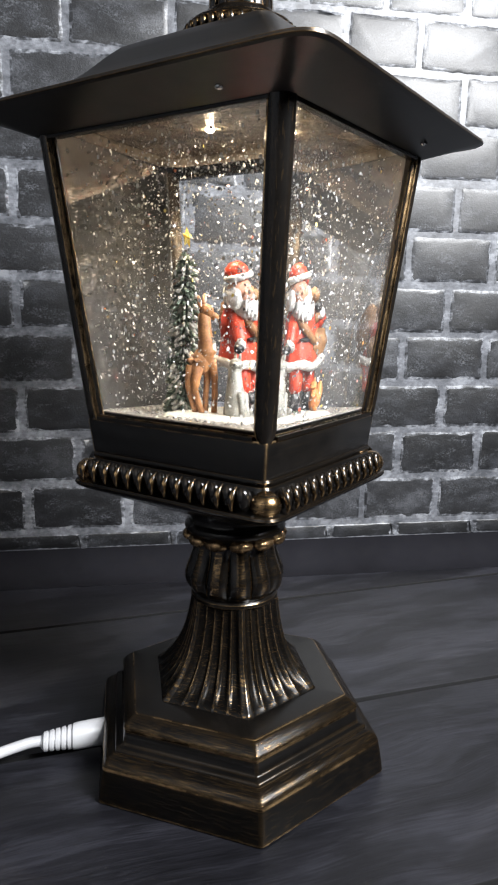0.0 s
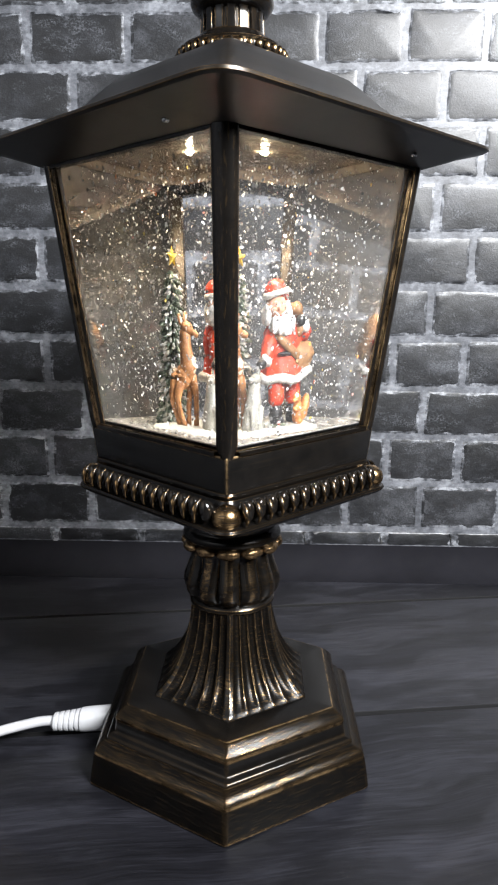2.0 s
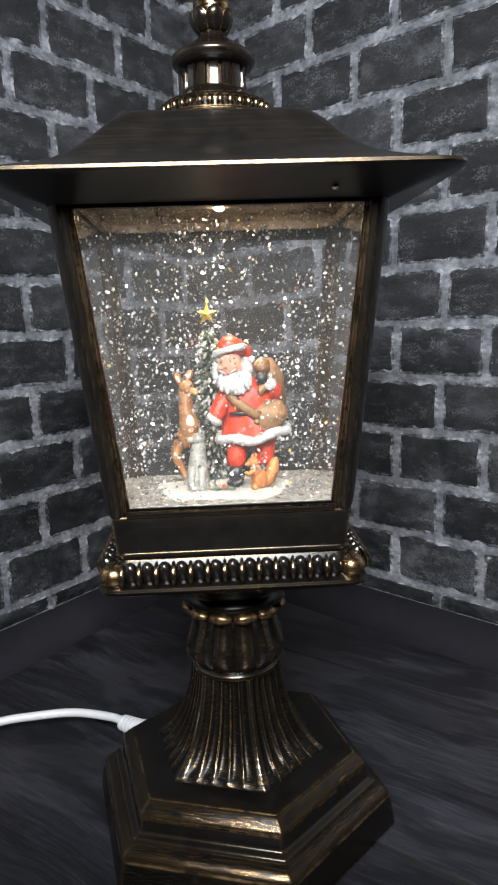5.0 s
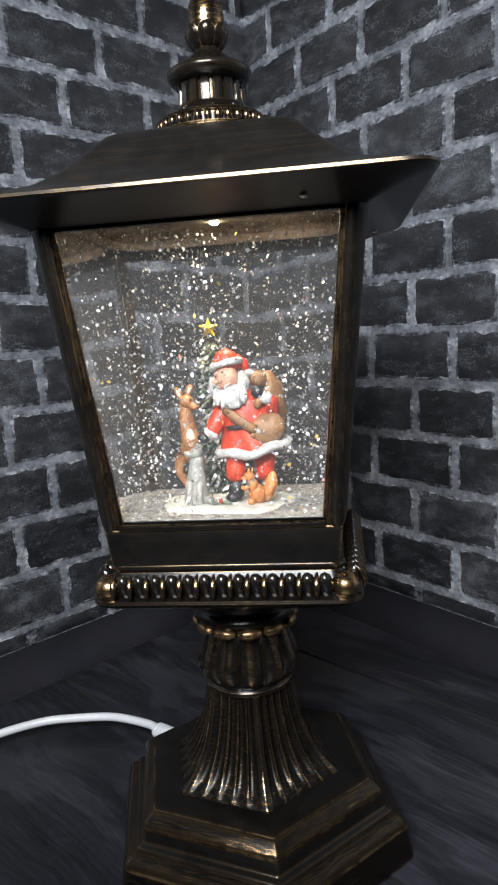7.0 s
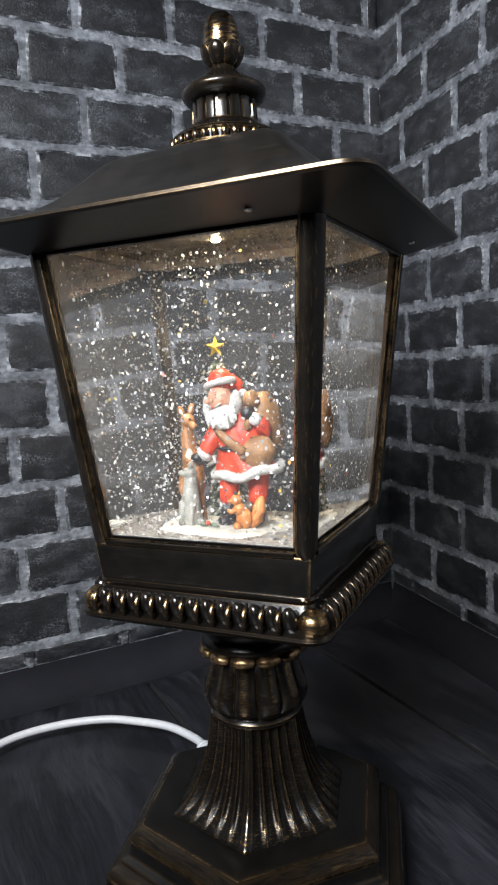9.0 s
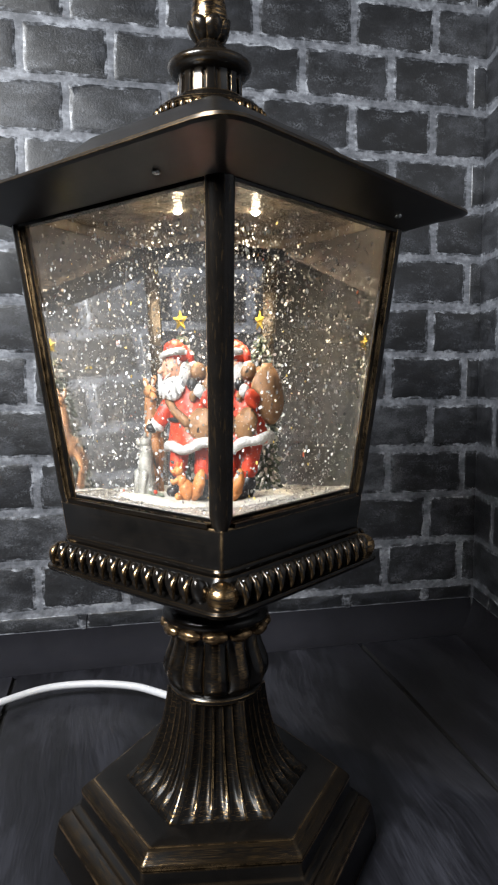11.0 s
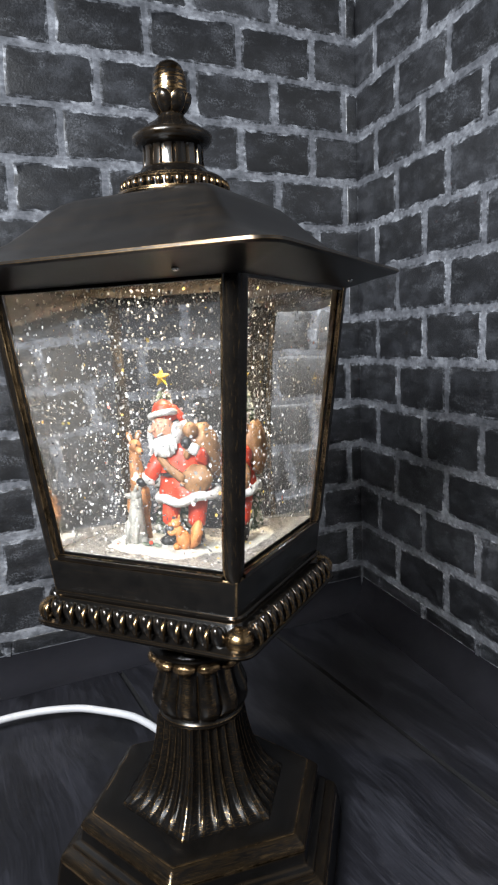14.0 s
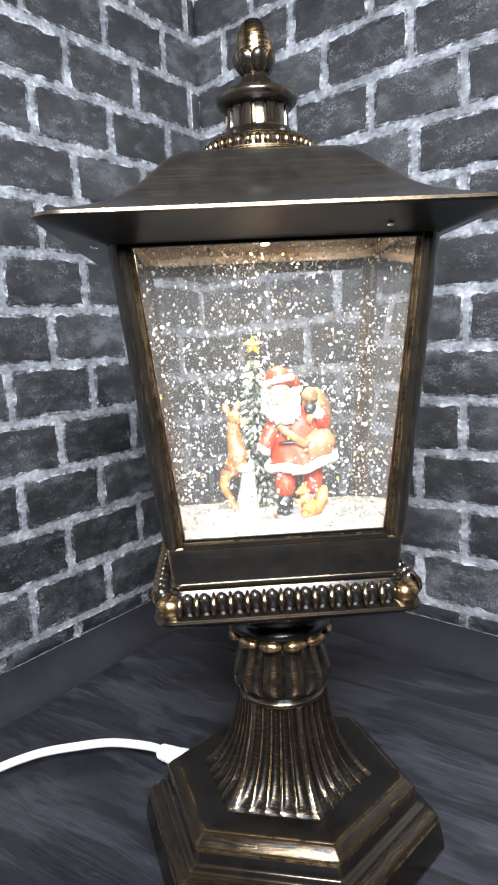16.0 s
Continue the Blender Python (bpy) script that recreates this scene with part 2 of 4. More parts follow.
M_FAWN = plain("fawn_resin", (0.19, 0.075, 0.024), (0.44, 0.20, 0.075), 240, 0.5, 0, 0.4)
M_CREAM = plain("cream_resin", (0.55, 0.42, 0.30), (0.75, 0.62, 0.48), 260, 0.5, 0, 0.3)
M_GREY = plain("pale_grey_resin", (0.15, 0.146, 0.13), (0.36, 0.35, 0.31), 260, 0.45, 0, 0.4)
M_RUSSET = plain("russet_resin", (0.34, 0.11, 0.025), (0.54, 0.22, 0.065), 260, 0.5, 0, 0.5)
M_LEAF = plain("fir_green", (0.035, 0.055, 0.036), (0.20, 0.235, 0.17), 600, 0.5, 0, 0.5)
M_SNOW = plain("snow_paint", (0.36, 0.345, 0.30), (0.62, 0.605, 0.55), 350, 0.6, 0, 0.6)
M_BARK = plain("bark_brown", (0.05, 0.03, 0.015), (0.10, 0.06, 0.03), 400, 0.7)
M_STAR = plain("yellow_resin", (0.62, 0.40, 0.03), (0.80, 0.58, 0.08), 300, 0.35, 0, 0.2)
M_TRAY_FLOOR = plain("glitter_bed", (0.10, 0.095, 0.088), (0.46, 0.44, 0.41), 500, 0.35, 0.2, 0.8, 3.0, 0.0008)


def flake_material():
    n = Nodes("glitter_flake")
    rnd = n.node("ShaderNodeNewGeometry").outputs["Random Per Island"]
    n.set(Base_Color=n.ramp(rnd, (0.0, (0.10, 0.10, 0.102)), (0.40, (0.34, 0.34, 0.345)), (0.985, (0.85, 0.85, 0.85)), (0.988, (0.7, 0.12, 0.08)), (0.993, (0.75, 0.55, 0.12)), (1.0, (0.8, 0.65, 0.2))),
          Metallic=0.4, Roughness=0.36)
    return n.mat


def water_material():
    n = Nodes("clear_water")
    n.set(Base_Color=(0.985, 0.985, 0.98, 1), Roughness=0.0, IOR=1.34)
    n.bsdf.inputs["Transmission Weight"].default_value = 0.972
    return n.mat


def glow_material():
    n = Nodes("diode_lens")
    n.set(Base_Color=(1, 0.9, 0.7, 1), Emission_Color=(1.0, 0.86, 0.62, 1), Emission_Strength=LED_GLOW)
    return n.mat


M_FLAKE, M_WATER, M_GLOW = flake_material(), water_material(), glow_material()


# ---- mesh tools ----
def finish(name, bm, materials, smooth=30.0):
    bmesh.ops.recalc_face_normals(bm, faces=bm.faces)
    me = bpy.data.meshes.new(name)
    bm.to_mesh(me)
    bm.free()
    for m in materials if isinstance(materials, (list, tuple)) else (materials,):
        me.materials.append(m)
    if smooth:
        me.polygons.foreach_set("use_smooth", [True] * len(me.polygons))
        me.set_sharp_from_angle(angle=radians(smooth))
    return me


def part(name, bm, material, parent, label="", smooth=30.0):
    ob = new(name, finish(name, bm, material, smooth))
    ob.parent = parent
    return tagged(ob, label)


def thing(name, label, category, group="", kind="", at=(0, 0, 0)):
    ob = new(name)
    ob.empty_display_size = 0.02
    ob.location = at
    return tagged(ob, label, category, group, kind)


def ring(radius, z, n, turn=-90.0, soft=0.0, steps=2):
    """A level polygon with n corners at that radius, each corner rounded with steps + 1 points over the length soft."""
    corners = [Vector((radius * math.cos(radians(turn + 360 * k / n)), radius * math.sin(radians(turn + 360 * k / n)), z)) for k in range(n)]
    if soft <= 0:
        return corners
    out = []
    for k in range(n):
        a, b, c = corners[k - 1], corners[k], corners[(k + 1) % n]
        p, q = b + (a - b).normalized() * soft, b + (c - b).normalized() * soft
        for s in range(steps + 1):
            f = s / steps
            out.append(p * (1 - f) ** 2 + b * 2 * f * (1 - f) + q * f ** 2)
    return out


def loft(bm, rings, cap=(True, True), mat=0):
    rows = [[bm.verts.new(p) for p in r] for r in rings]
    m = len(rows[0])
    for a, b in zip(rows, rows[1:]):
        for i in range(m):
            bm.faces.new((a[i], a[(i + 1) % m], b[(i + 1) % m], b[i])).material_index = mat
    if cap[0]:
        bm.faces.new(rows[0][::-1]).material_index = mat
    if cap[1]:
        bm.faces.new(rows[-1]).material_index = mat
    return bm


def lathe(bm, profile, n=48, wave=None, centre=(0, 0), cap=(True, True), mat=0):
    """A round profile of (radius, z); wave(angle, row) scales the radius."""
    rings = []
    for j, (r, z) in enumerate(profile):
        rings.append([Vector((centre[0] + r * (wave(2 * math.pi * i / n, j) if wave else 1) * math.cos(2 * math.pi * i / n),
                              centre[1] + r * (wave(2 * math.pi * i / n, j) if wave else 1) * math.sin(2 * math.pi * i / n), z)) for i in range(n)])
    return loft(bm, rings, cap, mat)


def box(bm, x0, x1, y0, y1, z0, z1, m=Matrix(), mat=0):
    v = [bm.verts.new(m @ Vector(p)) for p in ((x0, y0, z0), (x1, y0, z0), (x1, y1, z0), (x0, y1, z0), (x0, y0, z1), (x1, y0, z1), (x1, y1, z1), (x0, y1, z1))]
    for f in ((3, 2, 1, 0), (4, 5, 6, 7), (0, 1, 5, 4), (1, 2, 6, 5), (2, 3, 7, 6), (3, 0, 4, 7)):
        bm.faces.new([v[i] for i in f]).material_index = mat
    return v


def bevel(bm, width, segments=2, angle=25.0):
    edges = [e for e in bm.edges if len(e.link_faces) == 2 and e.calc_face_angle(0) > radians(angle)]
    bmesh.ops.bevel(bm, geom=edges, offset=width, segments=segments, affect="EDGES", profile=0.6)
    return bm


def blob(bm, at, half, mat=0, turn=(0, 0, 0), rough=0.0, level=2, taper=0.0):
    """A rounded lump: an ellipsoid with half axes, turned by degrees, roughened, narrowing upwards by taper."""
    got = bmesh.ops.create_icosphere(bm, subdivisions=level, radius=1.0)
    m = pose(*at, *turn)
    for v in got["verts"]:
        p = v.co.copy()
        k = 1 - taper * (p.z + 1) / 2
        w = 1 + rough * noise.noise(p * 2.3 + Vector(at) * 900)
        v.co = m @ Vector((p.x * half[0] * k * w, p.y * half[1] * k * w, p.z * half[2] * w))
    for f in {f for v in got["verts"] for f in v.link_faces}:
        f.material_index = mat


def limb(bm, points, radii, mat=0, n=8):
    """A bent tube through the points with round ends."""
    pts = [Vector(p) for p in points]
    rings = []
    for i, (p, r) in enumerate(zip(pts, radii)):
        ahead = (pts[min(i + 1, len(pts) - 1)] - pts[max(i - 1, 0)]).normalized()
        side = ahead.cross(Vector((0.3, 0.2, 1)) if abs(ahead.z) < 0.9 else Vector((1, 0.2, 0))).normalized()
        other = ahead.cross(side)
        turn = [side * math.cos(2 * math.pi * k / n) + other * math.sin(2 * math.pi * k / n) for k in range(n)]
        if i == 0:
            rings.append([p - ahead * r * 0.6 + t * r * 0.45 for t in turn])
        rings.append([p + t * r for t in turn])
        if i == len(pts) - 1:
            rings.append([p + ahead * r * 0.6 + t * r * 0.45 for t in turn])
    loft(bm, rings, mat=mat)


def smooth_path(points, steps=8):
    """Points along a curve through the given ones."""
    p = [Vector(points[0])] + [Vector(q) for q in points] + [Vector(points[-1])]
    out = []
    for i in range(1, len(p) - 2):
        a, b, c, d = p[i - 1:i + 3]
        for s in range(steps):
            t = s / steps
            out.append(0.5 * (2 * b + (c - a) * t + (2 * a - 5 * b + 4 * c - d) * t * t + (3 * b - a - 3 * c + d) * t ** 3))
    return out + [p[-2]]


# ---- the room round the set ----
def slab(name, x0, x1, y0, y1, z0, z1, mat, label):
    bm = bmesh.new()
    box(bm, x0, x1, y0, y1, z0, z1)
    ob = new(name, finish(name, bm, mat, 0))
    return tagged(ob, label, "wall" if "wall" in name else name.split("_")[0], kind="structure")


slab("ground", -1.6, 2.0, -2.0, 1.6, -0.06, -0.006, M_TABLE, "dark matt board that carries the brick set")
slab("wall_room_north", -1.6, 2.0, 1.6, 1.7, -0.06, 2.0, M_ROOM, "plain dark grey painted room wall")
slab("wall_room_south", -1.6, 2.0, -2.1, -2.0, -0.06, 2.0, M_ROOM, "plain dark grey painted room wall")
slab("wall_room_west", -1.7, -1.6, -2.1, 1.7, -0.06, 2.0, M_ROOM, "plain dark grey painted room wall")
slab("wall_room_east", 2.0, 2.1, -2.1, 1.7, -0.06, 2.0, M_ROOM, "plain dark grey painted room wall")
slab("ceiling", -1.7, 2.1, -2.1, 1.7, 2.0, 2.1, M_CEILING, "plain grey painted room ceiling")

# the two brick boards: u runs to the right along the wall as seen, z up
A_TURN, A_FAR, B_TURN, B_FAR = PHI_A, DIST_A, PHI_B, DIST_B


def wall_frame(azimuth, far):
    """The pose of a wall's own axes: x along it, y out of the back, z up; its face is y = 0."""
    a = radians(azimuth)
    n, t = Vector((math.cos(a), math.sin(a), 0)), Vector((math.sin(a), -math.cos(a), 0))
    m = Matrix((t, n, Vector((0, 0, 1)))).transposed().to_4x4()
    m.translation = n * far
    return m


FRAME_A, FRAME_B = wall_frame(90 + A_TURN, A_FAR), wall_frame(180 + B_TURN, B_FAR)
COURSE0, COURSE, TOP_COURSE = 0.0288, 0.03, 17


def brick_board(name, frame_m, u0, u1, label):
    bm = bmesh.new()
    box(bm, u0, u1, 0.0, 0.012, -0.004, COURSE0 + COURSE * TOP_COURSE)
    ob = new(name, finish(name, bm, M_MORTAR, 0))
    ob.matrix_world = frame_m
    return tagged(ob, label, "wall", kind="structure")


WALL_A = brick_board("wall_north", FRAME_A, CORNER_A, 0.46, "charcoal brick backdrop wall with pale rough mortar joints")
WALL_B = brick_board("wall_west", FRAME_B, -0.46, CORNER_B, "charcoal brick backdrop wall with pale rough mortar joints")

# the floor of wide dark planks, which run a little askew
FLOOR = slab("floor", -0.5, 0.62, -0.62, 0.5, -0.0058, -0.0022, M_TABLE, "charcoal wooden plank floor with worn streaked grain")


# ---- the lantern ----
LANTERN = thing("snow_globe_lantern", "antique bronze lamp lantern with lit water chamber on six-sided foot", "lantern")

# six-sided foot in two tiers
FOOT_TURN = -90 - 0.4


def hexagon(profile, soft):
    return [ring(r, z, 6, FOOT_TURN, soft, 2) for r, z in profile]


bm = loft(bmesh.new(), hexagon([(0.0575, 0.0), (0.058, 0.0006), (0.0576, 0.004), (0.0566, 0.0095), (0.0560, 0.0120)], 0.0010))
foot = part("foot", bm, M_FOOT, LANTERN, "lower six-sided tier with worn gold edges", 40)
bm = loft(bmesh.new(), hexagon([(0.0561, 0.0118), (0.0559, 0.0126), (0.0552, 0.0138), (0.0540, 0.0148), (0.0524, 0.0154), (0.0513, 0.0160)], 0.0010))
part("rim", bm, M_BRUSHED, foot, "rounded rim with gold brushed along it", 40)
bm = loft(bmesh.new(), hexagon([(0.0512, 0.0158), (0.0511, 0.0168), (0.0505, 0.0174), (0.0486, 0.0178), (0.0480, 0.0184), (0.0474, 0.0226)], 0.0008))
part("riser", bm, M_BRONZE, LANTERN, "black riser with a worn gold lip", 40)
bm = loft(bmesh.new(), hexagon([(0.0470, 0.0226), (0.0477, 0.0231), (0.0477, 0.0238), (0.0471, 0.0246), (0.0455, 0.0260), (0.0441, 0.0270), (0.0434, 0.0274)], 0.0008))
plinth = part("plinth", bm, M_BRUSHED, LANTERN, "upper six-sided tier with a gold brushed slope", 40)
bm = loft(bmesh.new(), hexagon([(0.0434, 0.0272), (0.0432, 0.0275), (0.0424, 0.0277), (0.030, 0.0277)], 0.0008))
part("plinth_top", bm, M_BRONZE, plinth, "flat black top", 40)


def flare():
    """The fluted six-sided skirt: five grooves on each of its faces, rounded off near the bottom."""
    prof = [(0.0322, 0.0272), (0.0319, 0.0282), (0.0306, 0.0292), (0.0287, 0.0308), (0.0266, 0.0330), (0.0247, 0.0355), (0.0229, 0.0384), (0.0213, 0.0416),
            (0.0200, 0.0453), (0.0189, 0.0492), (0.0180, 0.0533), (0.0174, 0.0570), (0.0170, 0.0606)]
    steps, rings = 40, []
    for j, (r, z) in enumerate(prof):
        corner = [Vector((r * math.cos(radians(FOOT_TURN + 60 * k)), r * math.sin(radians(FOOT_TURN + 60 * k)), z)) for k in range(6)]
        fade = min(1, max(0, (j - 0.9) / 2.6)) * min(1, max(0, (12.5 - j) / 1.5))
        row = []
        for k in range(6):
            a, b = corner[k], corner[(k + 1) % 6]
            for s in range(steps):
                f = s / steps
                p = a.lerp(b, f)
                x = (f - 0.06) / 0.88 * 5
                g = 0.0
                if 0 < x < 5:
                    c = abs((x % 1) - 0.5) * 2
                    g = max(0.0, 1 - (c / 0.80) ** 4)
                depth = 0.055 * r * fade * g
                q = Vector((p.x, p.y, 0))
                row.append(p - q.normalized() * depth)
        rings.append(row)
    bm = loft(bmesh.new(), rings)
    bm.normal_update()
    for i, f in enumerate(bm.faces):
        s = (i % (6 * steps)) % steps
        x = ((s + 0.5) / steps - 0.06) / 0.88 * 5
        if len(f.verts) == 4 and (x < 0.14 or x > 4.86 or abs(x % 1 - 0.5) > 0.40):
            f.material_index = 1
    return bm


part("fluted_skirt", flare(), [bronze("bronze_flutes", 0.4, (420, 420, 7000), 0.0004, 0.30, 0.2, -0.05, 0.4, wear=0.5, hatch=0.15), bronze("bronze_ridge", 0.6, (420, 420, 1600), 0.0005, 0.22, cover=0.02)], LANTERN, "flared skirt with gold-rubbed ridges between black flutes", 50)

# lobed vase, rings and collar
bm = lathe(bmesh.new(), [(0.0140, 0.0586), (0.0153, 0.0592), (0.0160, 0.0602), (0.0160, 0.0614), (0.0153, 0.0624), (0.0144, 0.0629)], 48)
part("lower_ring", bm, M_BRONZE, LANTERN, "glossy black ring under the lobed vase")
LOBES = 12


def lobes(deep):
    return lambda a, j: 1 - deep[j] * 1.25 * (1 - abs(math.cos(a * LOBES / 2 + 0.3)) ** 0.55)


prof = [(0.0142, 0.0620), (0.0157, 0.0628), (0.0171, 0.0640), (0.0180, 0.0657), (0.0184, 0.0678), (0.0181, 0.0702), (0.0172, 0.0728), (0.0162, 0.0754), (0.0155, 0.0778), (0.0150, 0.0802), (0.0146, 0.0820)]
bm = lathe(bmesh.new(), prof, 240, lobes([0, 0.04, 0.08, 0.12, 0.13, 0.13, 0.13, 0.12, 0.10, 0.06, 0]))
for f in bm.faces:
    m = f.calc_center_median()
    crest = abs(math.cos(math.atan2(m.y, m.x) * LOBES / 2 + 0.3))
    if crest > 0.86 and 0.0632 < m.z < 0.0790:
        f.material_index = 1
part("lobed_vase", bm, [bronze("bronze_lobes", 0.10, (230, 230, 3800), 0.0006, 0.2, 0.6, -0.045, 0.6, wear=0.6), M_HATCH], LANTERN, "bulging black stem with twelve lobes, gold hatched on their crests", 60)
prof = [(0.0144, 0.0814), (0.0151, 0.0824), (0.0160, 0.0836), (0.0170, 0.0848), (0.0180, 0.0858), (0.0184, 0.0868), (0.0180, 0.0880), (0.0170, 0.0890), (0.0164, 0.0900), (0.0167, 0.0915), (0.0178, 0.0935)]
bm = lathe(bmesh.new(), prof, 72)
collar = part("collar", bm, M_BRONZE, LANTERN, "smooth black collar with a row of gold knuckles below", 60)
bm = bmesh.new()
blob(bm, (0, 0, 0), (0.0042, 0.0023, 0.0022), 0, (8, 0, 0), 0.10, 3)
knuckle_mesh = finish("knuckle", bm, M_GOLD, 60)
for k in range(LOBES):
    a = 2 * math.pi * k / LOBES + 2 * math.pi / LOBES - 0.6 / LOBES
    ob = new("knuckle", knuckle_mesh)
    ob.parent = collar
    ob.matrix_basis = pose(0.0168 * math.cos(a), 0.0168 * math.sin(a), 0.0835, 0, 0, math.degrees(a) + 90)

# square tray with a gadrooned edge
SQ = -90.0
rings = [ring(0.020, 0.0925, 4, SQ, 0.012, 6), ring(0.034, 0.0955, 4, SQ, 0.010, 6), ring(0.050, 0.1008, 4, SQ, 0.008, 6), ring(0.0562, 0.1028, 4, SQ, 0.0075, 6), ring(0.0582, 0.1038, 4, SQ, 0.007, 6),
         ring(0.0587, 0.1046, 4, SQ, 0.007, 6), ring(0.0583, 0.1054, 4, SQ, 0.007, 6), ring(0.0563, 0.1060, 4, SQ, 0.006, 6), ring(0.0540, 0.1075, 4, SQ, 0.005, 6), ring(0.0518, 0.1110, 4, SQ, 0.0045, 6), ring(0.0506, 0.1128, 4, SQ, 0.004, 6),
         ring(0.0511, 0.1136, 4, SQ, 0.004, 6), ring(0.0513, 0.1143, 4, SQ, 0.004, 6), ring(0.0508, 0.1150, 4, SQ, 0.004, 6), ring(0.0480, 0.1153, 4, SQ, 0.003, 6)]
tray = part("tray", loft(bmesh.new(), rings), M_TRAY, LANTERN, "square tray with gold-worn lips above and below a row of beads", 40)


def gadroon():
    """One glossy cushion of the tray's edge with the narrow worn rib beside it; x along the edge, y outwards."""
    bm = bmesh.new()
    blob(bm, (0, -0.0004, -0.0004), (0.0024, 0.0027, 0.0042), 0, (-20, 4, 0), 0.05, 3, 0.05)
    limb(bm, smooth_path([(0.0025, 0.0000, 0.0034), (0.0026, 0.0015, 0.0022), (0.0026, 0.0026, 0.0002), (0.0026, 0.0029, -0.0018), (0.0025, 0.0024, -0.0034)], 3),
         [0.0003, 0.0005, 0.0006, 0.0008, 0.0009, 0.0010, 0.0010, 0.0010, 0.0009, 0.0008, 0.0006, 0.0005, 0.0003], 1, 8)
    return finish("gadroon", bm, [bronze("bronze_cushion", 0.05, (900, 900, 300), 0.0003, 0.16, 0.7, -0.02), bronze("bronze_rib", 0.9, (900, 900, 500), 0.0003, 0.24, 0.6, 0.09)], 60)


gadroon_mesh, spacing = gadroon(), 0.0051
for side in range(4):
    for k in range(13):
        ob = new("gadroon", gadroon_mesh)
        ob.parent = tray
        turn = Matrix.Rotation(radians(-45 + 90 * side), 4, "Z")
        ob.matrix_basis = turn @ pose(0.0392, (k - 6) * spacing, 0.1098, 0, 0, -90)
bm = bmesh.new()
blob(bm, (0, 0, 0), (0.0045, 0.0045, 0.0043), 0, (0, 0, 0), 0.05, 3)
knob_mesh = finish("corner_knob", bm, bronze("bronze_knob", 0.95, (300, 300, 2600), 0.0006, 0.28, 0.6, 0.14), 60)
for k in range(4):
    ob = new("corner_knob", knob_mesh)
    ob.parent = tray
    a = radians(SQ + 90 * k)
    ob.matrix_basis = pose(0.0512 * math.cos(a), 0.0512 * math.sin(a), 0.1082)

# the tapering case: four posts, one apron, four top rails
Z_LOW, Z_HIGH = 0.1146, 0.2160


def out(z):
    """The case's outer face: its distance from the axis at that height."""
    return 0.0364 + (z - Z_LOW) * 0.0993


def pane_at(z):
    """The same for the clear pane, set back in the case."""
    return 0.0353 + (z - 0.1289) * 0.0909


def half_open(z):
    return 0.0307 + (z - 0.1289) * 0.0932


def side_turn(k):
    return Matrix.Rotation(radians(-45 + 90 * k), 4, "Z")


def panel(bm, z0, z1, half0, half1, back=0.0052, proud=0.0, m=Matrix()):
    """A leaning board across one face, between two heights; local x outwards, y along the face."""
    v = []
    for z, h in ((z0, half0), (z1, half1)):
        for x in (out(z) - back, out(z) + proud):
            for y in (-h, h):
                v.append(bm.verts.new(m @ Vector((x, y, z))))
    for f in ((0, 1, 3, 2), (4, 6, 7, 5), (0, 2, 6, 4), (1, 5, 7, 3), (0, 4, 5, 1), (2, 3, 7, 6)):
        bm.faces.new([v[i] for i in f])


def post_mesh():
    """A corner post, set cornerwise: a rounded front, a groove along each flank, a flat back; built for the corner at -90 degrees."""
    rings = []
    for z, shrink in ((0.1244, 0.6), (0.1262, 0.35), (0.1278, 0.12), (0.1300, 0.0), (0.14, 0.0), (0.165, 0.0), (0.19, 0.0), (Z_HIGH, 0.0)):
        f = (z - Z_LOW) / (Z_HIGH - Z_LOW)
        a, front, back = (0.0031 + 0.0006 * f) * (1 - shrink), out(z) * math.sqrt(2) - 0.0024 - 0.0008 * shrink, out(z) * math.sqrt(2) - 0.0077 + 0.0008 * f
        flank = [(0.0, front + 0.0003), (a * 0.35, front + 0.0002), (a * 0.66, front - 0.0002), (a * 0.86, front - 0.0008), (a * 0.97, front - 0.0016), (a, front - 0.0022),
                 (a - 0.0006, front - 0.0025), (a - 0.0006, front - 0.0030), (a, front - 0.0033), (a, front - 0.0040), (a - 0.0003, back)]
        rings.append([Vector((x, -y, z)) for x, y in flank] + [Vector((-x, -y, z)) for x, y in flank[:0:-1]])
    return loft(bmesh.new(), rings)


post_bm = post_mesh()
post_bm.normal_update()
# inner faces get a lighter bronze, diode light painted into their colour
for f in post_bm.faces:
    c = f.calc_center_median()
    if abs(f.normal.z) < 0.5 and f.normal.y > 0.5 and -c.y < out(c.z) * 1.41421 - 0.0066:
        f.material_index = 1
post_data = finish("corner_post", post_bm, [M_POST, plain("bronze_diode_lit", (0.018, 0.013, 0.009), (0.075, 0.053, 0.034), 60, 0.3, 0.5, 0.3)], 40)
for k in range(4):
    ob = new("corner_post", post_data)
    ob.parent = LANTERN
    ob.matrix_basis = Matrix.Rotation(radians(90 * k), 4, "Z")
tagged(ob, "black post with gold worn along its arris")

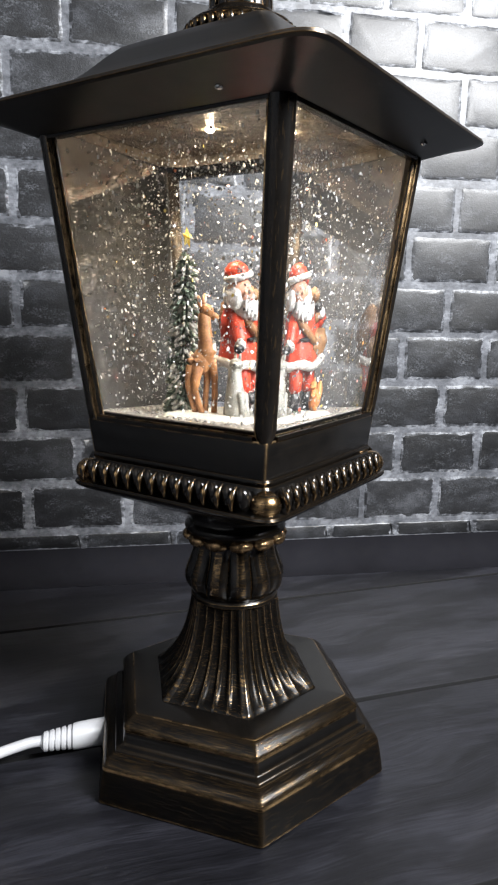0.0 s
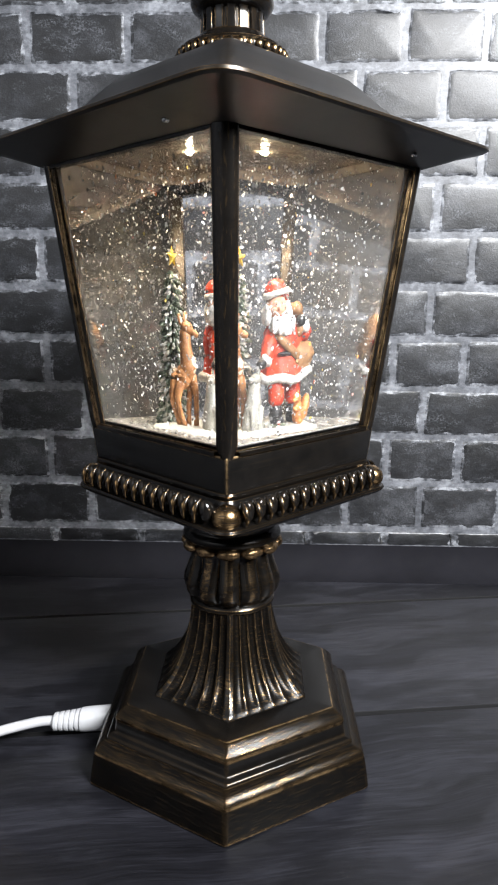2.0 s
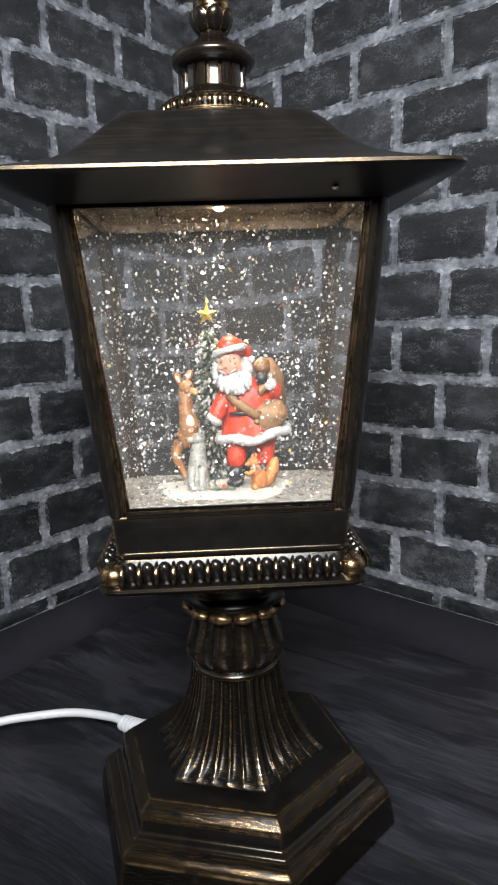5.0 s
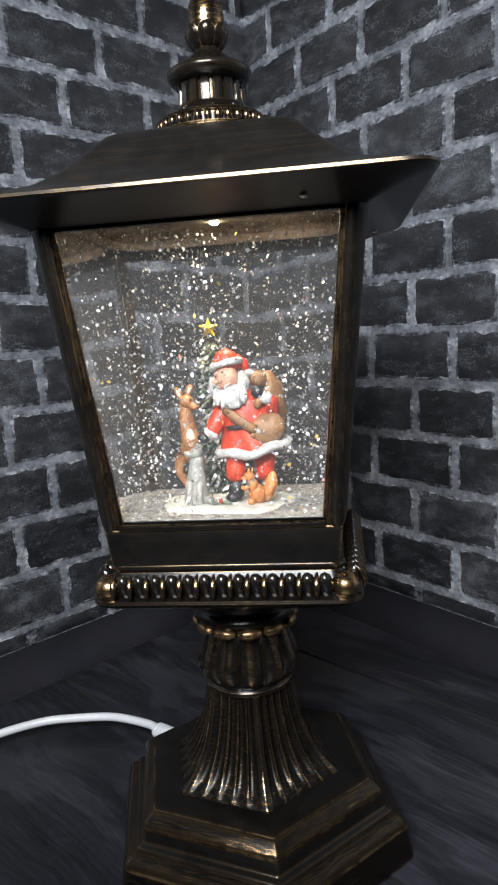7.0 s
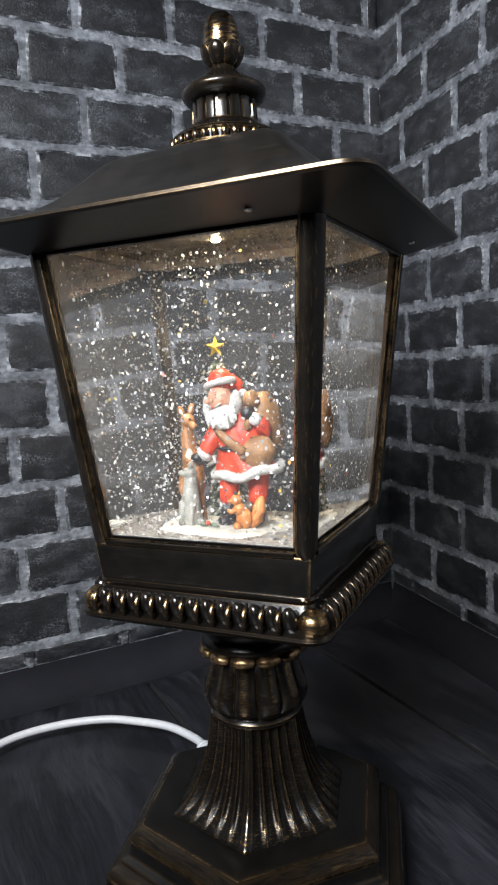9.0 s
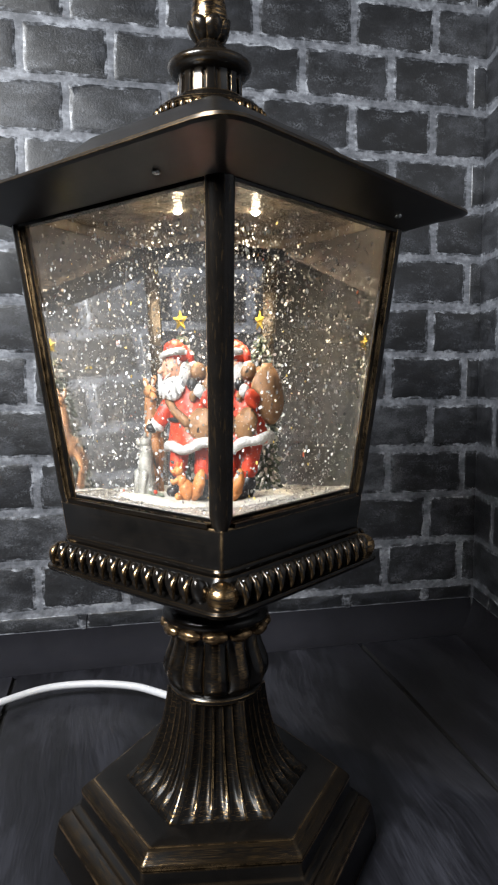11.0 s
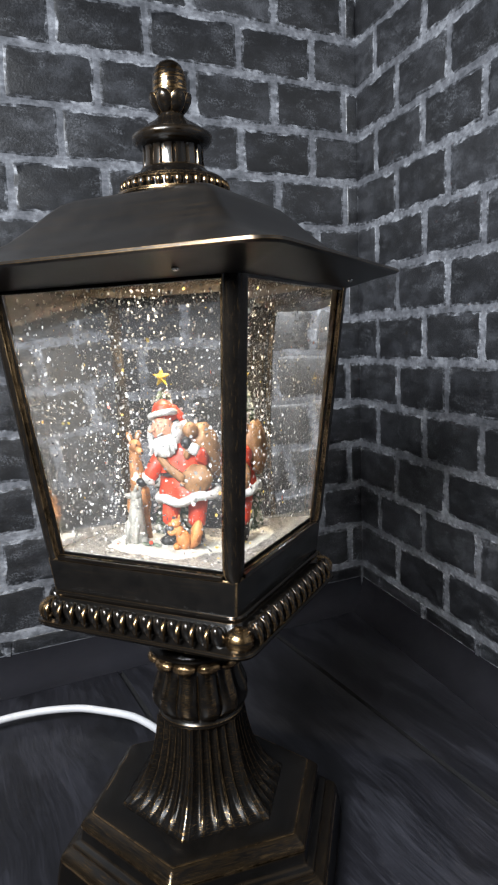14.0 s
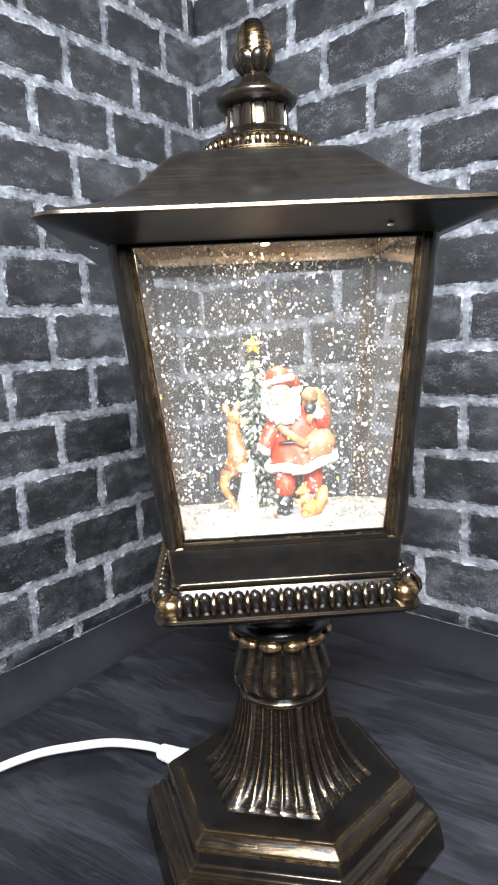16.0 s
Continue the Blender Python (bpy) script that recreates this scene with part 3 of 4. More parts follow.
APRON = [(0.1140, -0.0011), (0.1150, -0.0012), (0.1258, -0.0012), (0.1264, -0.0015)]
bm = loft(bmesh.new(), [ring((out(z) + d) * math.sqrt(2), z, 4, SQ, 0.0011, 2) for z, d in APRON])
apron = part("apron", bm, bronze("bronze_apron", 0.004, (60, 60, 1400), 0.0012, 0.25, 0.4, wear=1.0), LANTERN, "plain black band with gold worn on its corners", 40)
for k in range(4):
    m = side_turn(k)
    bm = bmesh.new()
    panel(bm, 0.1262, 0.1276, half_open(0.127) + 0.0008, half_open(0.1276) + 0.0008, 0.0040, -0.0008, m)
    bevel(bm, 0.0005, 3)
    part("sill", bm, M_TRAY, apron, "thin sill with worn gold edge")
    bm = bmesh.new()
    panel(bm, 0.2140, 0.2205, half_open(0.2140) + 0.0022, half_open(0.2205) + 0.0022, 0.0032, -0.0006, m)
    bevel(bm, 0.0004)
    part("top_rail", bm, M_PANEL, LANTERN)
    bm = bmesh.new()
    blob(bm, tuple(m @ Vector((0.0515, 0.030, 0.2168))), (0.0012, 0.0012, 0.0008))
    part("screw", bm, M_STEEL, LANTERN, "small steel screw head")

# roof: cove under the eaves, thin gold-edged rim, concave slopes, flat crown
C = 5
roof_rings = [ring(0.0652, 0.2150, 4, SQ, 0.002, C), ring(0.0700, 0.2162, 4, SQ, 0.003, C), ring(0.0790, 0.2184, 4, SQ, 0.006, C), ring(0.0878, 0.2200, 4, SQ, 0.009, C),
              ring(0.0892, 0.2206, 4, SQ, 0.0095, C), ring(0.0890, 0.2214, 4, SQ, 0.0095, C), ring(0.0872, 0.2218, 4, SQ, 0.009, C), ring(0.0800, 0.2232, 4, SQ, 0.006, C), ring(0.0720, 0.2249, 4, SQ, 0.0045, C), ring(0.0640, 0.2270, 4, SQ, 0.004, C),
              ring(0.0570, 0.2302, 4, SQ, 0.004, C), ring(0.0500, 0.2348, 4, SQ, 0.004, C), ring(0.0440, 0.2394, 4, SQ, 0.004, C), ring(0.0398, 0.2422, 4, SQ, 0.004, C), ring(0.0360, 0.2436, 4, SQ, 0.004, C), ring(0.0320, 0.2443, 4, SQ, 0.004, C), ring(0.012, 0.2458, 4, SQ, 0.003, C)]
part("soffit", loft(bmesh.new(), roof_rings[:4], (False, False)), M_SOFFIT, LANTERN, "dark cove under the eaves, colour lifted for diode light", 35)
roof = part("roof", loft(bmesh.new(), roof_rings[3:], (False, True)), M_ROOF, LANTERN, "dark bell-shaped roof with a gold worn eave", 35)

# finial
bm = lathe(bmesh.new(), [(0.0195, 0.2446), (0.0200, 0.2456), (0.0198, 0.2464), (0.0170, 0.2468), (0.0166, 0.2496), (0.0170, 0.2502), (0.0166, 0.2512), (0.0150, 0.2522), (0.0125, 0.2532), (0.0112, 0.2542), (0.0108, 0.2550)], 64)
flange = part("finial_flange", bm, M_BRONZE, LANTERN, "round stepped flange ringed with gold beads")
bm = bmesh.new()
blob(bm, (0, 0, 0), (0.0011, 0.0012, 0.0021), 0, (0, 0, 0), 0.05)
bead_mesh = finish("bead", bm, bronze("bronze_pearl", 0.8, (900, 900, 500), 0.0003, 0.24, 0.6, 0.06), 60)
for k in range(36):
    a = 2 * math.pi * k / 36
    ob = new("bead", bead_mesh)
    ob.parent = flange
    ob.matrix_basis = pose(0.0176 * math.cos(a), 0.0176 * math.sin(a), 0.2482, 0, 0, math.degrees(a))
FL = 16
bm = lathe(bmesh.new(), [(0.0106, 0.2546), (0.0104, 0.2556), (0.0103, 0.2575), (0.0102, 0.2595), (0.0103, 0.2612), (0.0108, 0.2620)], 160,
           lambda a, j: 1 - (0.10 if 0 < j < 5 else 0.0) * (1 if abs((a * FL / (2 * math.pi)) % 1 - 0.5) < 0.14 else 0))
part("fluted_drum", bm, bronze("bronze_drum", 0.03, (700, 700, 60), 0.0004, 0.2, 0.7, -0.03, wear=0.5), LANTERN, "short drum with narrow black slots", 45)
bm = lathe(bmesh.new(), [(0.0104, 0.2614), (0.0118, 0.2620), (0.0130, 0.2632), (0.0135, 0.2644), (0.0134, 0.2654), (0.0127, 0.2660), (0.0114, 0.2668), (0.0096, 0.2680), (0.0076, 0.2692), (0.0056, 0.2704), (0.0046, 0.2714), (0.0041, 0.2726)], 64)
part("finial_cap", bm, bronze("bronze_cap", 0.22, (200, 200, 2600), 0.0008, 0.22, 0.7, -0.01), LANTERN, "domed cap brushed with gold", 45)
bm = lathe(bmesh.new(), [(0.0036, 0.2720), (0.0043, 0.2732), (0.0051, 0.2744), (0.0055, 0.2760), (0.0056, 0.2782), (0.0058, 0.2804), (0.0057, 0.2826), (0.0052, 0.2852), (0.0042, 0.2874), (0.0029, 0.2886), (0.0014, 0.28925)], 48)
acorn = part("acorn", bm, M_RUBBED, LANTERN, "acorn knob streaked gold and black", 60)


def cup_leaf():
    """One pointed leaf of the acorn's cup, standing along +x."""
    bm = bmesh.new()
    rows = []
    for z, w, r, th in ((0.2722, 0.0014, 0.0039, 0.0006), (0.2738, 0.0024, 0.0051, 0.0008), (0.2756, 0.0030, 0.0060, 0.0009), (0.2772, 0.0027, 0.0064, 0.0008), (0.2784, 0.0017, 0.0065, 0.0006), (0.2790, 0.0005, 0.0063, 0.0003)):
        rows.append([Vector((r - th, -w, z)), Vector((r + th * 0.2, -w * 0.6, z)), Vector((r + th, 0, z)), Vector((r + th * 0.2, w * 0.6, z)), Vector((r - th, w, z))])
    return finish("cup_leaf", loft(bm, rows), bronze("bronze_leaf", 0.5, (500, 500, 3000), 0.0006, 0.24, 0.5, 0.0), 50)


leaf_data = cup_leaf()
for k in range(7):
    ob = new("cup_leaf", leaf_data)
    ob.parent = acorn
    ob.matrix_basis = Matrix.Rotation(2 * math.pi * (k + 0.3) / 7, 4, "Z")

# water chamber
W0, W1, BACK = 0.1283, 0.2205, 0.0014
bm = loft(bmesh.new(), [ring((pane_at(z) - BACK) * math.sqrt(2), z, 4, SQ, 0.0020, 3) for z in (W0, W1)])
chamber = part("water_chamber", bm, M_WATER, LANTERN, "clear chamber filled with water", 0)
chamber.visible_shadow = False
bm = loft(bmesh.new(), [ring(r, z, 4, SQ, 0.001, 2) for r, z in ((0.049, 0.1262), (0.0500, 0.1278))])
part("chamber_floor", bm, M_BRONZE, LANTERN)
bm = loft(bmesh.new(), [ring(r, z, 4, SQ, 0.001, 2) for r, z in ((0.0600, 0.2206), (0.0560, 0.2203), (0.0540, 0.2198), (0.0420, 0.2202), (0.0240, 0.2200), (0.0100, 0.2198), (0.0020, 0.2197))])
part("chamber_lid", bm, M_INNER, LANTERN, "bronze brown lid over the water, paled for diode glow")
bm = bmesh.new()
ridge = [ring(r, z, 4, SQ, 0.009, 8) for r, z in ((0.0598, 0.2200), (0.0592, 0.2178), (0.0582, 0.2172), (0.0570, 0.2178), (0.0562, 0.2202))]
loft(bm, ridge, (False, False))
part("lid_rib", bm, M_INNER, LANTERN, "round-cornered gold brown rib under the lid, paled for diode glow", 60)
bm = lathe(bmesh.new(), [(0.0005, 0.2188), (0.0010, 0.21895), (0.0014, 0.2193), (0.0016, 0.2199)], 24, None, (-0.0010, 0.0010))
part("diode", bm, M_GLOW, LANTERN, "glowing warm white diode")

# ---- inside the water; r to the right and d away from the front face, in millimetres ----
def mm(r, d, z):
    r, d = r / 1000, d / 1000
    return ((r - d) * 0.70711, (r + d) * 0.70711, z / 1000)


def half(*values):
    return tuple(v / 1000 for v in values)


FRONT = 45.0  # turns x to "right" and y to "away"

bm = loft(bmesh.new(), [ring(r, z, 4, SQ, 0.001, 2) for r, z in ((0.0478, 0.1286), (0.0478, 0.1290))])
tagged(new("glitter_bed", finish("glitter_bed", bm, M_TRAY_FLOOR)), "pale speckled bed of settled glitter under the water", "glitter bed")


def mound():
    bm = bmesh.new()
    rings = []
    for f, z in ((1.0, 128.95), (0.97, 129.5), (0.9, 130.0), (0.78, 130.35), (0.55, 130.6), (0.25, 130.7), (0.03, 130.7)):
        row = []
        for i in range(48):
            a = 2 * math.pi * i / 48
            w = 0.92 + 0.20 * noise.noise(Vector((math.cos(a) * 1.7, math.sin(a) * 1.7, 3.1))) + 0.12 * noise.noise(Vector((math.cos(a) * 5.0, math.sin(a) * 5.0, 7.7)))
            lump = 0.35 * noise.noise(Vector((math.cos(a) * f * 3, math.sin(a) * f * 3, 1.0))) * (1 - f)
            row.append(Vector(mm(-1 + 25.0 * f * w * math.cos(a), -3.5 + 24.5 * f * w * math.sin(a), z + lump)))
        rings.append(row)
    return loft(bm, rings)


tagged(new("snow_mound", finish("snow_mound", mound(), M_SNOW, 60)), "low white snow mound under the small figures", "snow mound")


def bearded_figure():
    """A stout figurine in a red coat with a sack, as one mesh."""
    bm = bmesh.new()
    red, white, skin, black, brown = range(5)
    t = (0, 0, FRONT)
    for r, d in ((2.4, -9.0), (11.6, -7.0)):  # boots and trouser legs
        blob(bm, mm(r, d, 134.2), half(2.7, 2.9, 4.2), black, t, 0.08)
        blob(bm, mm(r - 0.6, d - 2.2, 131.9), half(2.8, 3.8, 1.9), black, t, 0.08)
        limb(bm, [mm(r + 0.8, d + 1.6, 149.0), mm(r + 0.5, d + 0.6, 144.0), mm(r + 0.2, d, 140.0), mm(r, d, 138.2)], half(3.6, 3.4, 3.2, 3.1), red, 16)
    coat = []  # the coat, flaring to its hem, with folds
    for z, r, d, a, b, fold in ((146.2, 8.4, -5.8, 10.6, 7.8, 0.05), (149.0, 8.0, -5.9, 9.8, 7.4, 0.05), (152.5, 7.4, -6.0, 8.9, 6.9, 0.035), (155.2, 7.0, -6.0, 8.2, 6.5, 0.01), (158.5, 6.8, -6.0, 8.5, 6.5, 0.02), (162.0, 6.6, -6.0, 8.2, 6.0, 0.02), (164.6, 6.0, -6.2, 6.4, 5.0, 0.0), (166.4, 5.0, -6.6, 3.6, 3.2, 0.0)):
        row = []
        for k in range(48):
            q = 2 * math.pi * k / 48
            w = 1 + fold * math.cos(9 * q + z * 0.3) + 0.03 * noise.noise(Vector((math.cos(q) * 2, math.sin(q) * 2, z * 0.2)))
            row.append(Vector(mm(r + a * w * math.cos(q), d + b * w * math.sin(q), z + (2.2 * max(0, math.cos(q)) if z < 148 else 0))))
        coat.append(row)
    loft(bm, coat, mat=red)
    hem = []
    for k in range(41):  # fur hem
        a = 2 * math.pi * k / 40
        hem.append(mm(8.4 + 10.9 * math.cos(a), -5.8 + 8.1 * math.sin(a), 146.7 + 2.6 * max(0, math.cos(a)) + 0.6 * math.sin(a) + 0.5 * math.sin(5 * a)))
    limb(bm, hem, [0.00165 * (1 + 0.18 * math.sin(7.3 * k) * math.cos(2.1 * k)) for k in range(41)], white, 8)
    blob(bm, mm(6.6, -12.2, 154.9), half(6.4, 1.6, 0.9), black, t, 0.05)
    # head, beard, cap
    blob(bm, mm(1.5, -8.6, 169.9), half(4.1, 4.6, 4.9), skin, t, 0.04, 3)
    blob(bm, mm(0.0, -13.1, 170.0), half(0.55, 0.8, 0.8), skin, t, 0.0, 2)
    for r, z in ((-1.8, 169.6), (2.9, 170.1)):
        blob(bm, mm(r, -12.5, z), half(1.0, 0.5, 0.8), skin, t, 0.0, 2)
    for r, z in ((-1.3, 171.2), (1.6, 171.6)):
        blob(bm, mm(r, -13.0, z), half(0.34, 0.22, 0.26), black, t, 0.0, 1)
        blob(bm, mm(r, -12.7, z + 0.95), half(0.8, 0.25, 0.18), white, (0, -10, FRONT), 0.1, 1)
    blob(bm, mm(0.6, -13.6, 167.6), half(0.7, 0.3, 0.28), red, t, 0.0, 1)
    blob(bm, mm(2.6, -10.4, 164.6), half(4.9, 4.2, 4.2), white, t, 0.12, 3)
    blob(bm, mm(2.8, -12.0, 163.4), half(3.8, 2.8, 2.8), white, t, 0.22, 3)
    for k in range(14):  # locks of the beard
        a = math.pi * (k % 7) / 6
        low = 164.6 - 2.6 * math.sin(a) - 1.2 * (k // 7)
        blob(bm, mm(2.8 - 4.6 * math.cos(a), -12.6 - 1.2 * math.sin(a), low + 1.6), half(0.8, 0.6, 1.7), white, (0, 18 * math.cos(a), FRONT), 0.25, 2)
    blob(bm, mm(-1.1, -13.2, 168.2), half(1.5, 0.45, 0.35), white, (0, 30, FRONT), 0.15, 2)
    blob(bm, mm(2.2, -13.2, 168.4), half(1.5, 0.45, 0.35), white, (0, -30, FRONT), 0.15, 2)
    blob(bm, mm(6.6, -8.0, 168.2), half(2.2, 3.6, 4.2), white, t, 0.22, 3)
    blob(bm, mm(-3.0, -8.4, 167.6), half(1.4, 3.0, 3.6), white, t, 0.22, 3)
    blob(bm, mm(3.0, -4.6, 168.4), half(4.4, 2.6, 4.4), white, t, 0.2, 3)
    brim = [mm(1.6 + 4.4 * math.cos(2 * math.pi * k / 30), -8.0 + 4.1 * math.sin(2 * math.pi * k / 30), 174.8 - 0.5 * math.sin(2 * math.pi * k / 30) + 1.0 * math.cos(2 * math.pi * k / 30)) for k in range(31)]
    limb(bm, brim, [0.00112 * (1 + 0.2 * math.sin(5.1 * k) * math.cos(1.7 * k)) for k in range(31)], white, 8)
    blob(bm, mm(1.8, -7.4, 175.8), half(4.3, 4.2, 3.9), red, (0, 14, FRONT), 0.12, 3)
    blob(bm, mm(4.6, -6.4, 175.4), half(2.6, 3.0, 2.6), red, (0, 35, FRONT), 0.15, 3)
    limb(bm, smooth_path([mm(5.0, -6.4, 175.6), mm(7.0, -6.0, 174.6), mm(7.8, -5.8, 172.8)], 3), [0.0020, 0.0019, 0.0018, 0.0017, 0.0015, 0.0013, 0.0011], red)
    blob(bm, mm(8.2, -5.8, 171.8), half(1.6, 1.6, 1.6), white, t, 0.3, 2)
    # arms
    limb(bm, [mm(0.8, -7.6, 161.5), mm(-2.2, -9.4, 157.0), mm(-4.0, -11.2, 153.6)], half(3.2, 2.9, 2.5), red)
    blob(bm, mm(-4.2, -11.4, 152.9), half(1.9, 2.2, 2.9), white, (20, -45, FRONT), 0.15)
    blob(bm, mm(-6.8, -12.2, 151.8), half(2.2, 1.8, 1.7), black, t, 0.1)
    limb(bm, [mm(12.6, -6.2, 162.0), mm(15.6, -8.6, 160.6), mm(15.4, -10.6, 162.8)], half(2.9, 2.7, 2.3), red)
    blob(bm, mm(14.0, -11.6, 163.8), half(2.1, 1.8, 2.2), white, (0, 10, FRONT), 0.2)
    blob(bm, mm(11.4, -12.0, 165.8), half(2.1, 1.8, 2.2), black, t, 0.1)
    # sack over the shoulder, with its gathered neck, and the satchel with its strap
    blob(bm, mm(14.6, -1.0, 162.6), half(5.0, 6.4, 9.8), brown, (14, -8, FRONT), 0.16, 3)
    blob(bm, mm(11.6, -8.0, 169.6), half(2.8, 3.2, 2.8), brown, t, 0.2)
    blob(bm, mm(11.4, -11.4, 162.6), half(1.5, 1.4, 2.6), brown, (0, 20, FRONT), 0.1)
    blob(bm, mm(13.2, -10.2, 153.4), half(6.6, 3.4, 5.0), brown, (0, -24, FRONT), 0.16, 3)
    for k in range(5):
        blob(bm, mm(9.4 + 1.9 * k, -13.2 + 0.25 * k, 152.0 + 0.8 * (k % 2) + 0.5 * k), half(1.1, 0.8, 1.0), (brown, white, brown, red, brown)[k], t, 0.3, 1)
    limb(bm, [mm(0.6, -11.4, 161.0), mm(4.6, -12.8, 157.4), mm(9.4, -12.8, 154.0)], half(1.5, 1.7, 1.8), brown, 6)
    return finish("bearded_figurine", bm, [M_RED, M_WHITE, M_SKIN, M_BLACK, M_SACK], 60)


tagged(new("bearded_figurine", bearded_figure()), "small resin figurine in red coat with white beard and sack", "figurine")


def deer():
    bm = bmesh.new()
    t = (0, 0, FRONT)
    blob(bm, mm(-13.6, -0.6, 147.2), half(2.9, 3.4, 4.6), 0, (8, 0, FRONT), 0.10, 3)
    blob(bm, mm(-12.6, -2.4, 149.6), half(3.0, 3.0, 4.2), 0, (10, 0, FRONT), 0.08, 3)
    limb(bm, smooth_path([mm(-12.4, -2.6, 150.0), mm(-13.0, -2.4, 154.0), mm(-13.5, -2.2, 158.0), mm(-13.2, -2.0, 162.2)], 3), [0.0034, 0.0032, 0.0030, 0.0028, 0.0026, 0.0025, 0.0024, 0.0023, 0.0023, 0.0022], 0, 12)
    blob(bm, mm(-12.9, -2.8, 163.4), half(2.5, 2.6, 2.3), 0, (15, 20, FRONT), 0.06, 3)
    blob(bm, mm(-10.6, -4.4, 161.9), half(2.2, 1.5, 1.3), 0, (0, 24, FRONT - 35), 0.05)
    blob(bm, mm(-8.8, -5.6, 161.2), half(0.6, 0.6, 0.5), 2, t, 0, 1)
    for s, r, top in ((-1, -15.6, 166.2), (1, -12.0, 167.0)):
        blob(bm, mm(r, -1.4, top), half(1.25, 0.6, 2.2), 0, (0, s * 24, FRONT), 0.05)
        blob(bm, mm(r, -1.9, top - 0.2), half(0.6, 0.4, 1.4), 1, (0, s * 24, FRONT))
    for r in (-13.6, -11.2):
        blob(bm, mm(r, -5.0, 164.0), half(0.4, 0.35, 0.45), 2, t, 0, 1)
    for d in (-0.6, 2.0):
        limb(bm, smooth_path([mm(-15.0, d, 147.0), mm(-17.6, d + 0.3, 140.6), mm(-15.8, d + 0.8, 136.0), mm(-13.4, d, 130.8)], 3), [0.0024, 0.0022, 0.0019, 0.0016, 0.0014, 0.0012, 0.0011, 0.0011, 0.0011, 0.0012], 0)
    for d, reach in ((-3.4, 0.0), (-0.6, 1.6)):
        limb(bm, smooth_path([mm(-11.4, d, 147.6), mm(-9.9, d - 0.6, 142.8), mm(-9.2 - reach, d - 0.4, 137.0), mm(-9.0 - reach, d, 130.8)], 3), [0.0021, 0.0019, 0.0016, 0.0014, 0.0012, 0.0011, 0.0011, 0.0011, 0.0011, 0.0012], 0)
    blob(bm, mm(-12.2, -4.9, 151.4), half(1.6, 0.9, 3.2), 1, t, 0.10)
    blob(bm, mm(-14.4, 2.8, 149.0), half(0.9, 1.0, 1.6), 1, t, 0.1, 1)
    for r, d, z in ((-16.0, -0.6, 149.0), (-16.2, 1.6, 147.6), (-15.8, 2.6, 149.2), (-15.4, -1.6, 151.0)):
        blob(bm, mm(r, d, z), half(0.5, 0.5, 0.5), 1, t, 0, 1)
    return finish("deer_figurine", bm, [M_FAWN, M_CREAM, M_BLACK], 60)


tagged(new("deer_figurine", deer()), "small fawn brown resin deer standing on the snow mound", "figurine")


def grey_pup():
    bm = bmesh.new()
    t = (0, 0, FRONT)
    limb(bm, smooth_path([mm(-10.2, -12.2, 130.4), mm(-10.3, -12.4, 134.0), mm(-10.0, -12.2, 139.0), mm(-9.7, -12.0, 143.6), mm(-9.5, -12.1, 146.4)], 3),
         [0.0040, 0.0042, 0.0041, 0.0039, 0.0037, 0.0034, 0.0031, 0.0028, 0.0026, 0.0024, 0.0023, 0.0022, 0.0020], 0, 16)
    blob(bm, mm(-9.6, -12.4, 147.0), half(2.4, 2.4, 2.0), 0, (0, -12, FRONT), 0.08, 3)
    blob(bm, mm(-11.9, -13.2, 146.8), half(1.8, 1.2, 1.0), 0, (0, 14, FRONT), 0.05)
    blob(bm, mm(-13.4, -13.6, 147.0), half(0.45, 0.45, 0.4), 1, t, 0.0, 1)
    for r, d in ((-9.0, -13.6), (-8.0, -11.4)):
        blob(bm, mm(r, d, 149.2), half(0.7, 0.5, 1.4), 0, (0, 15, FRONT), 0.05)
    for r in (-12.2, -9.0):
        limb(bm, [mm(r + 0.4, -15.0, 137.5), mm(r, -15.8, 133.0), mm(r, -16.2, 130.4)], half(1.5, 1.1, 1.2), 0, 12)
    limb(bm, smooth_path([mm(-7.6, -13.0, 131.2), mm(-5.6, -14.6, 131.4), mm(-5.8, -16.2, 132.0)], 3), [0.0017, 0.0017, 0.0016, 0.0015, 0.0014, 0.0012, 0.0010], 0, 12)
    return finish("wolf_pup_figurine", bm, [M_GREY, M_BLACK], 70)


tagged(new("wolf_pup_figurine", grey_pup()), "small pale grey resin animal sitting upright in the snow", "figurine")


def squirrel():
    bm = bmesh.new()
    t = (0, 0, FRONT)
    blob(bm, mm(9.6, -15.4, 133.4), half(2.7, 2.6, 3.6), 0, t, 0.06, 3)
    blob(bm, mm(8.4, -16.4, 136.4), half(2.0, 1.9, 2.4), 0, t, 0.05)
    blob(bm, mm(7.6, -16.9, 139.3), half(1.9, 1.9, 1.7), 0, t, 0.04)
    blob(bm, mm(6.0, -17.8, 138.9), half(1.0, 0.9, 0.8), 0, t)
    for r, d in ((7.6, -17.6), (8.6, -16.2)):
        blob(bm, mm(r, d, 141.2), half(0.5, 0.4, 1.1), 0, (0, 8, FRONT), 0, 1)
    limb(bm, [mm(7.6, -17.8, 136.4), mm(6.0, -18.6, 135.6), mm(5.4, -18.4, 136.2)], half(0.9, 0.8, 0.7), 0)
    blob(bm, mm(8.0, -18.0, 131.4), half(1.3, 2.0, 1.4), 0, t)
    limb(bm, [mm(11.4, -14.0, 131.2), mm(13.2, -13.6, 133.4), mm(14.0, -13.4, 136.6), mm(15.0, -13.4, 139.6)], half(1.4, 2.1, 2.3, 1.2), 0)
    return finish("squirrel_figurine", bm, [M_RUSSET], 60)


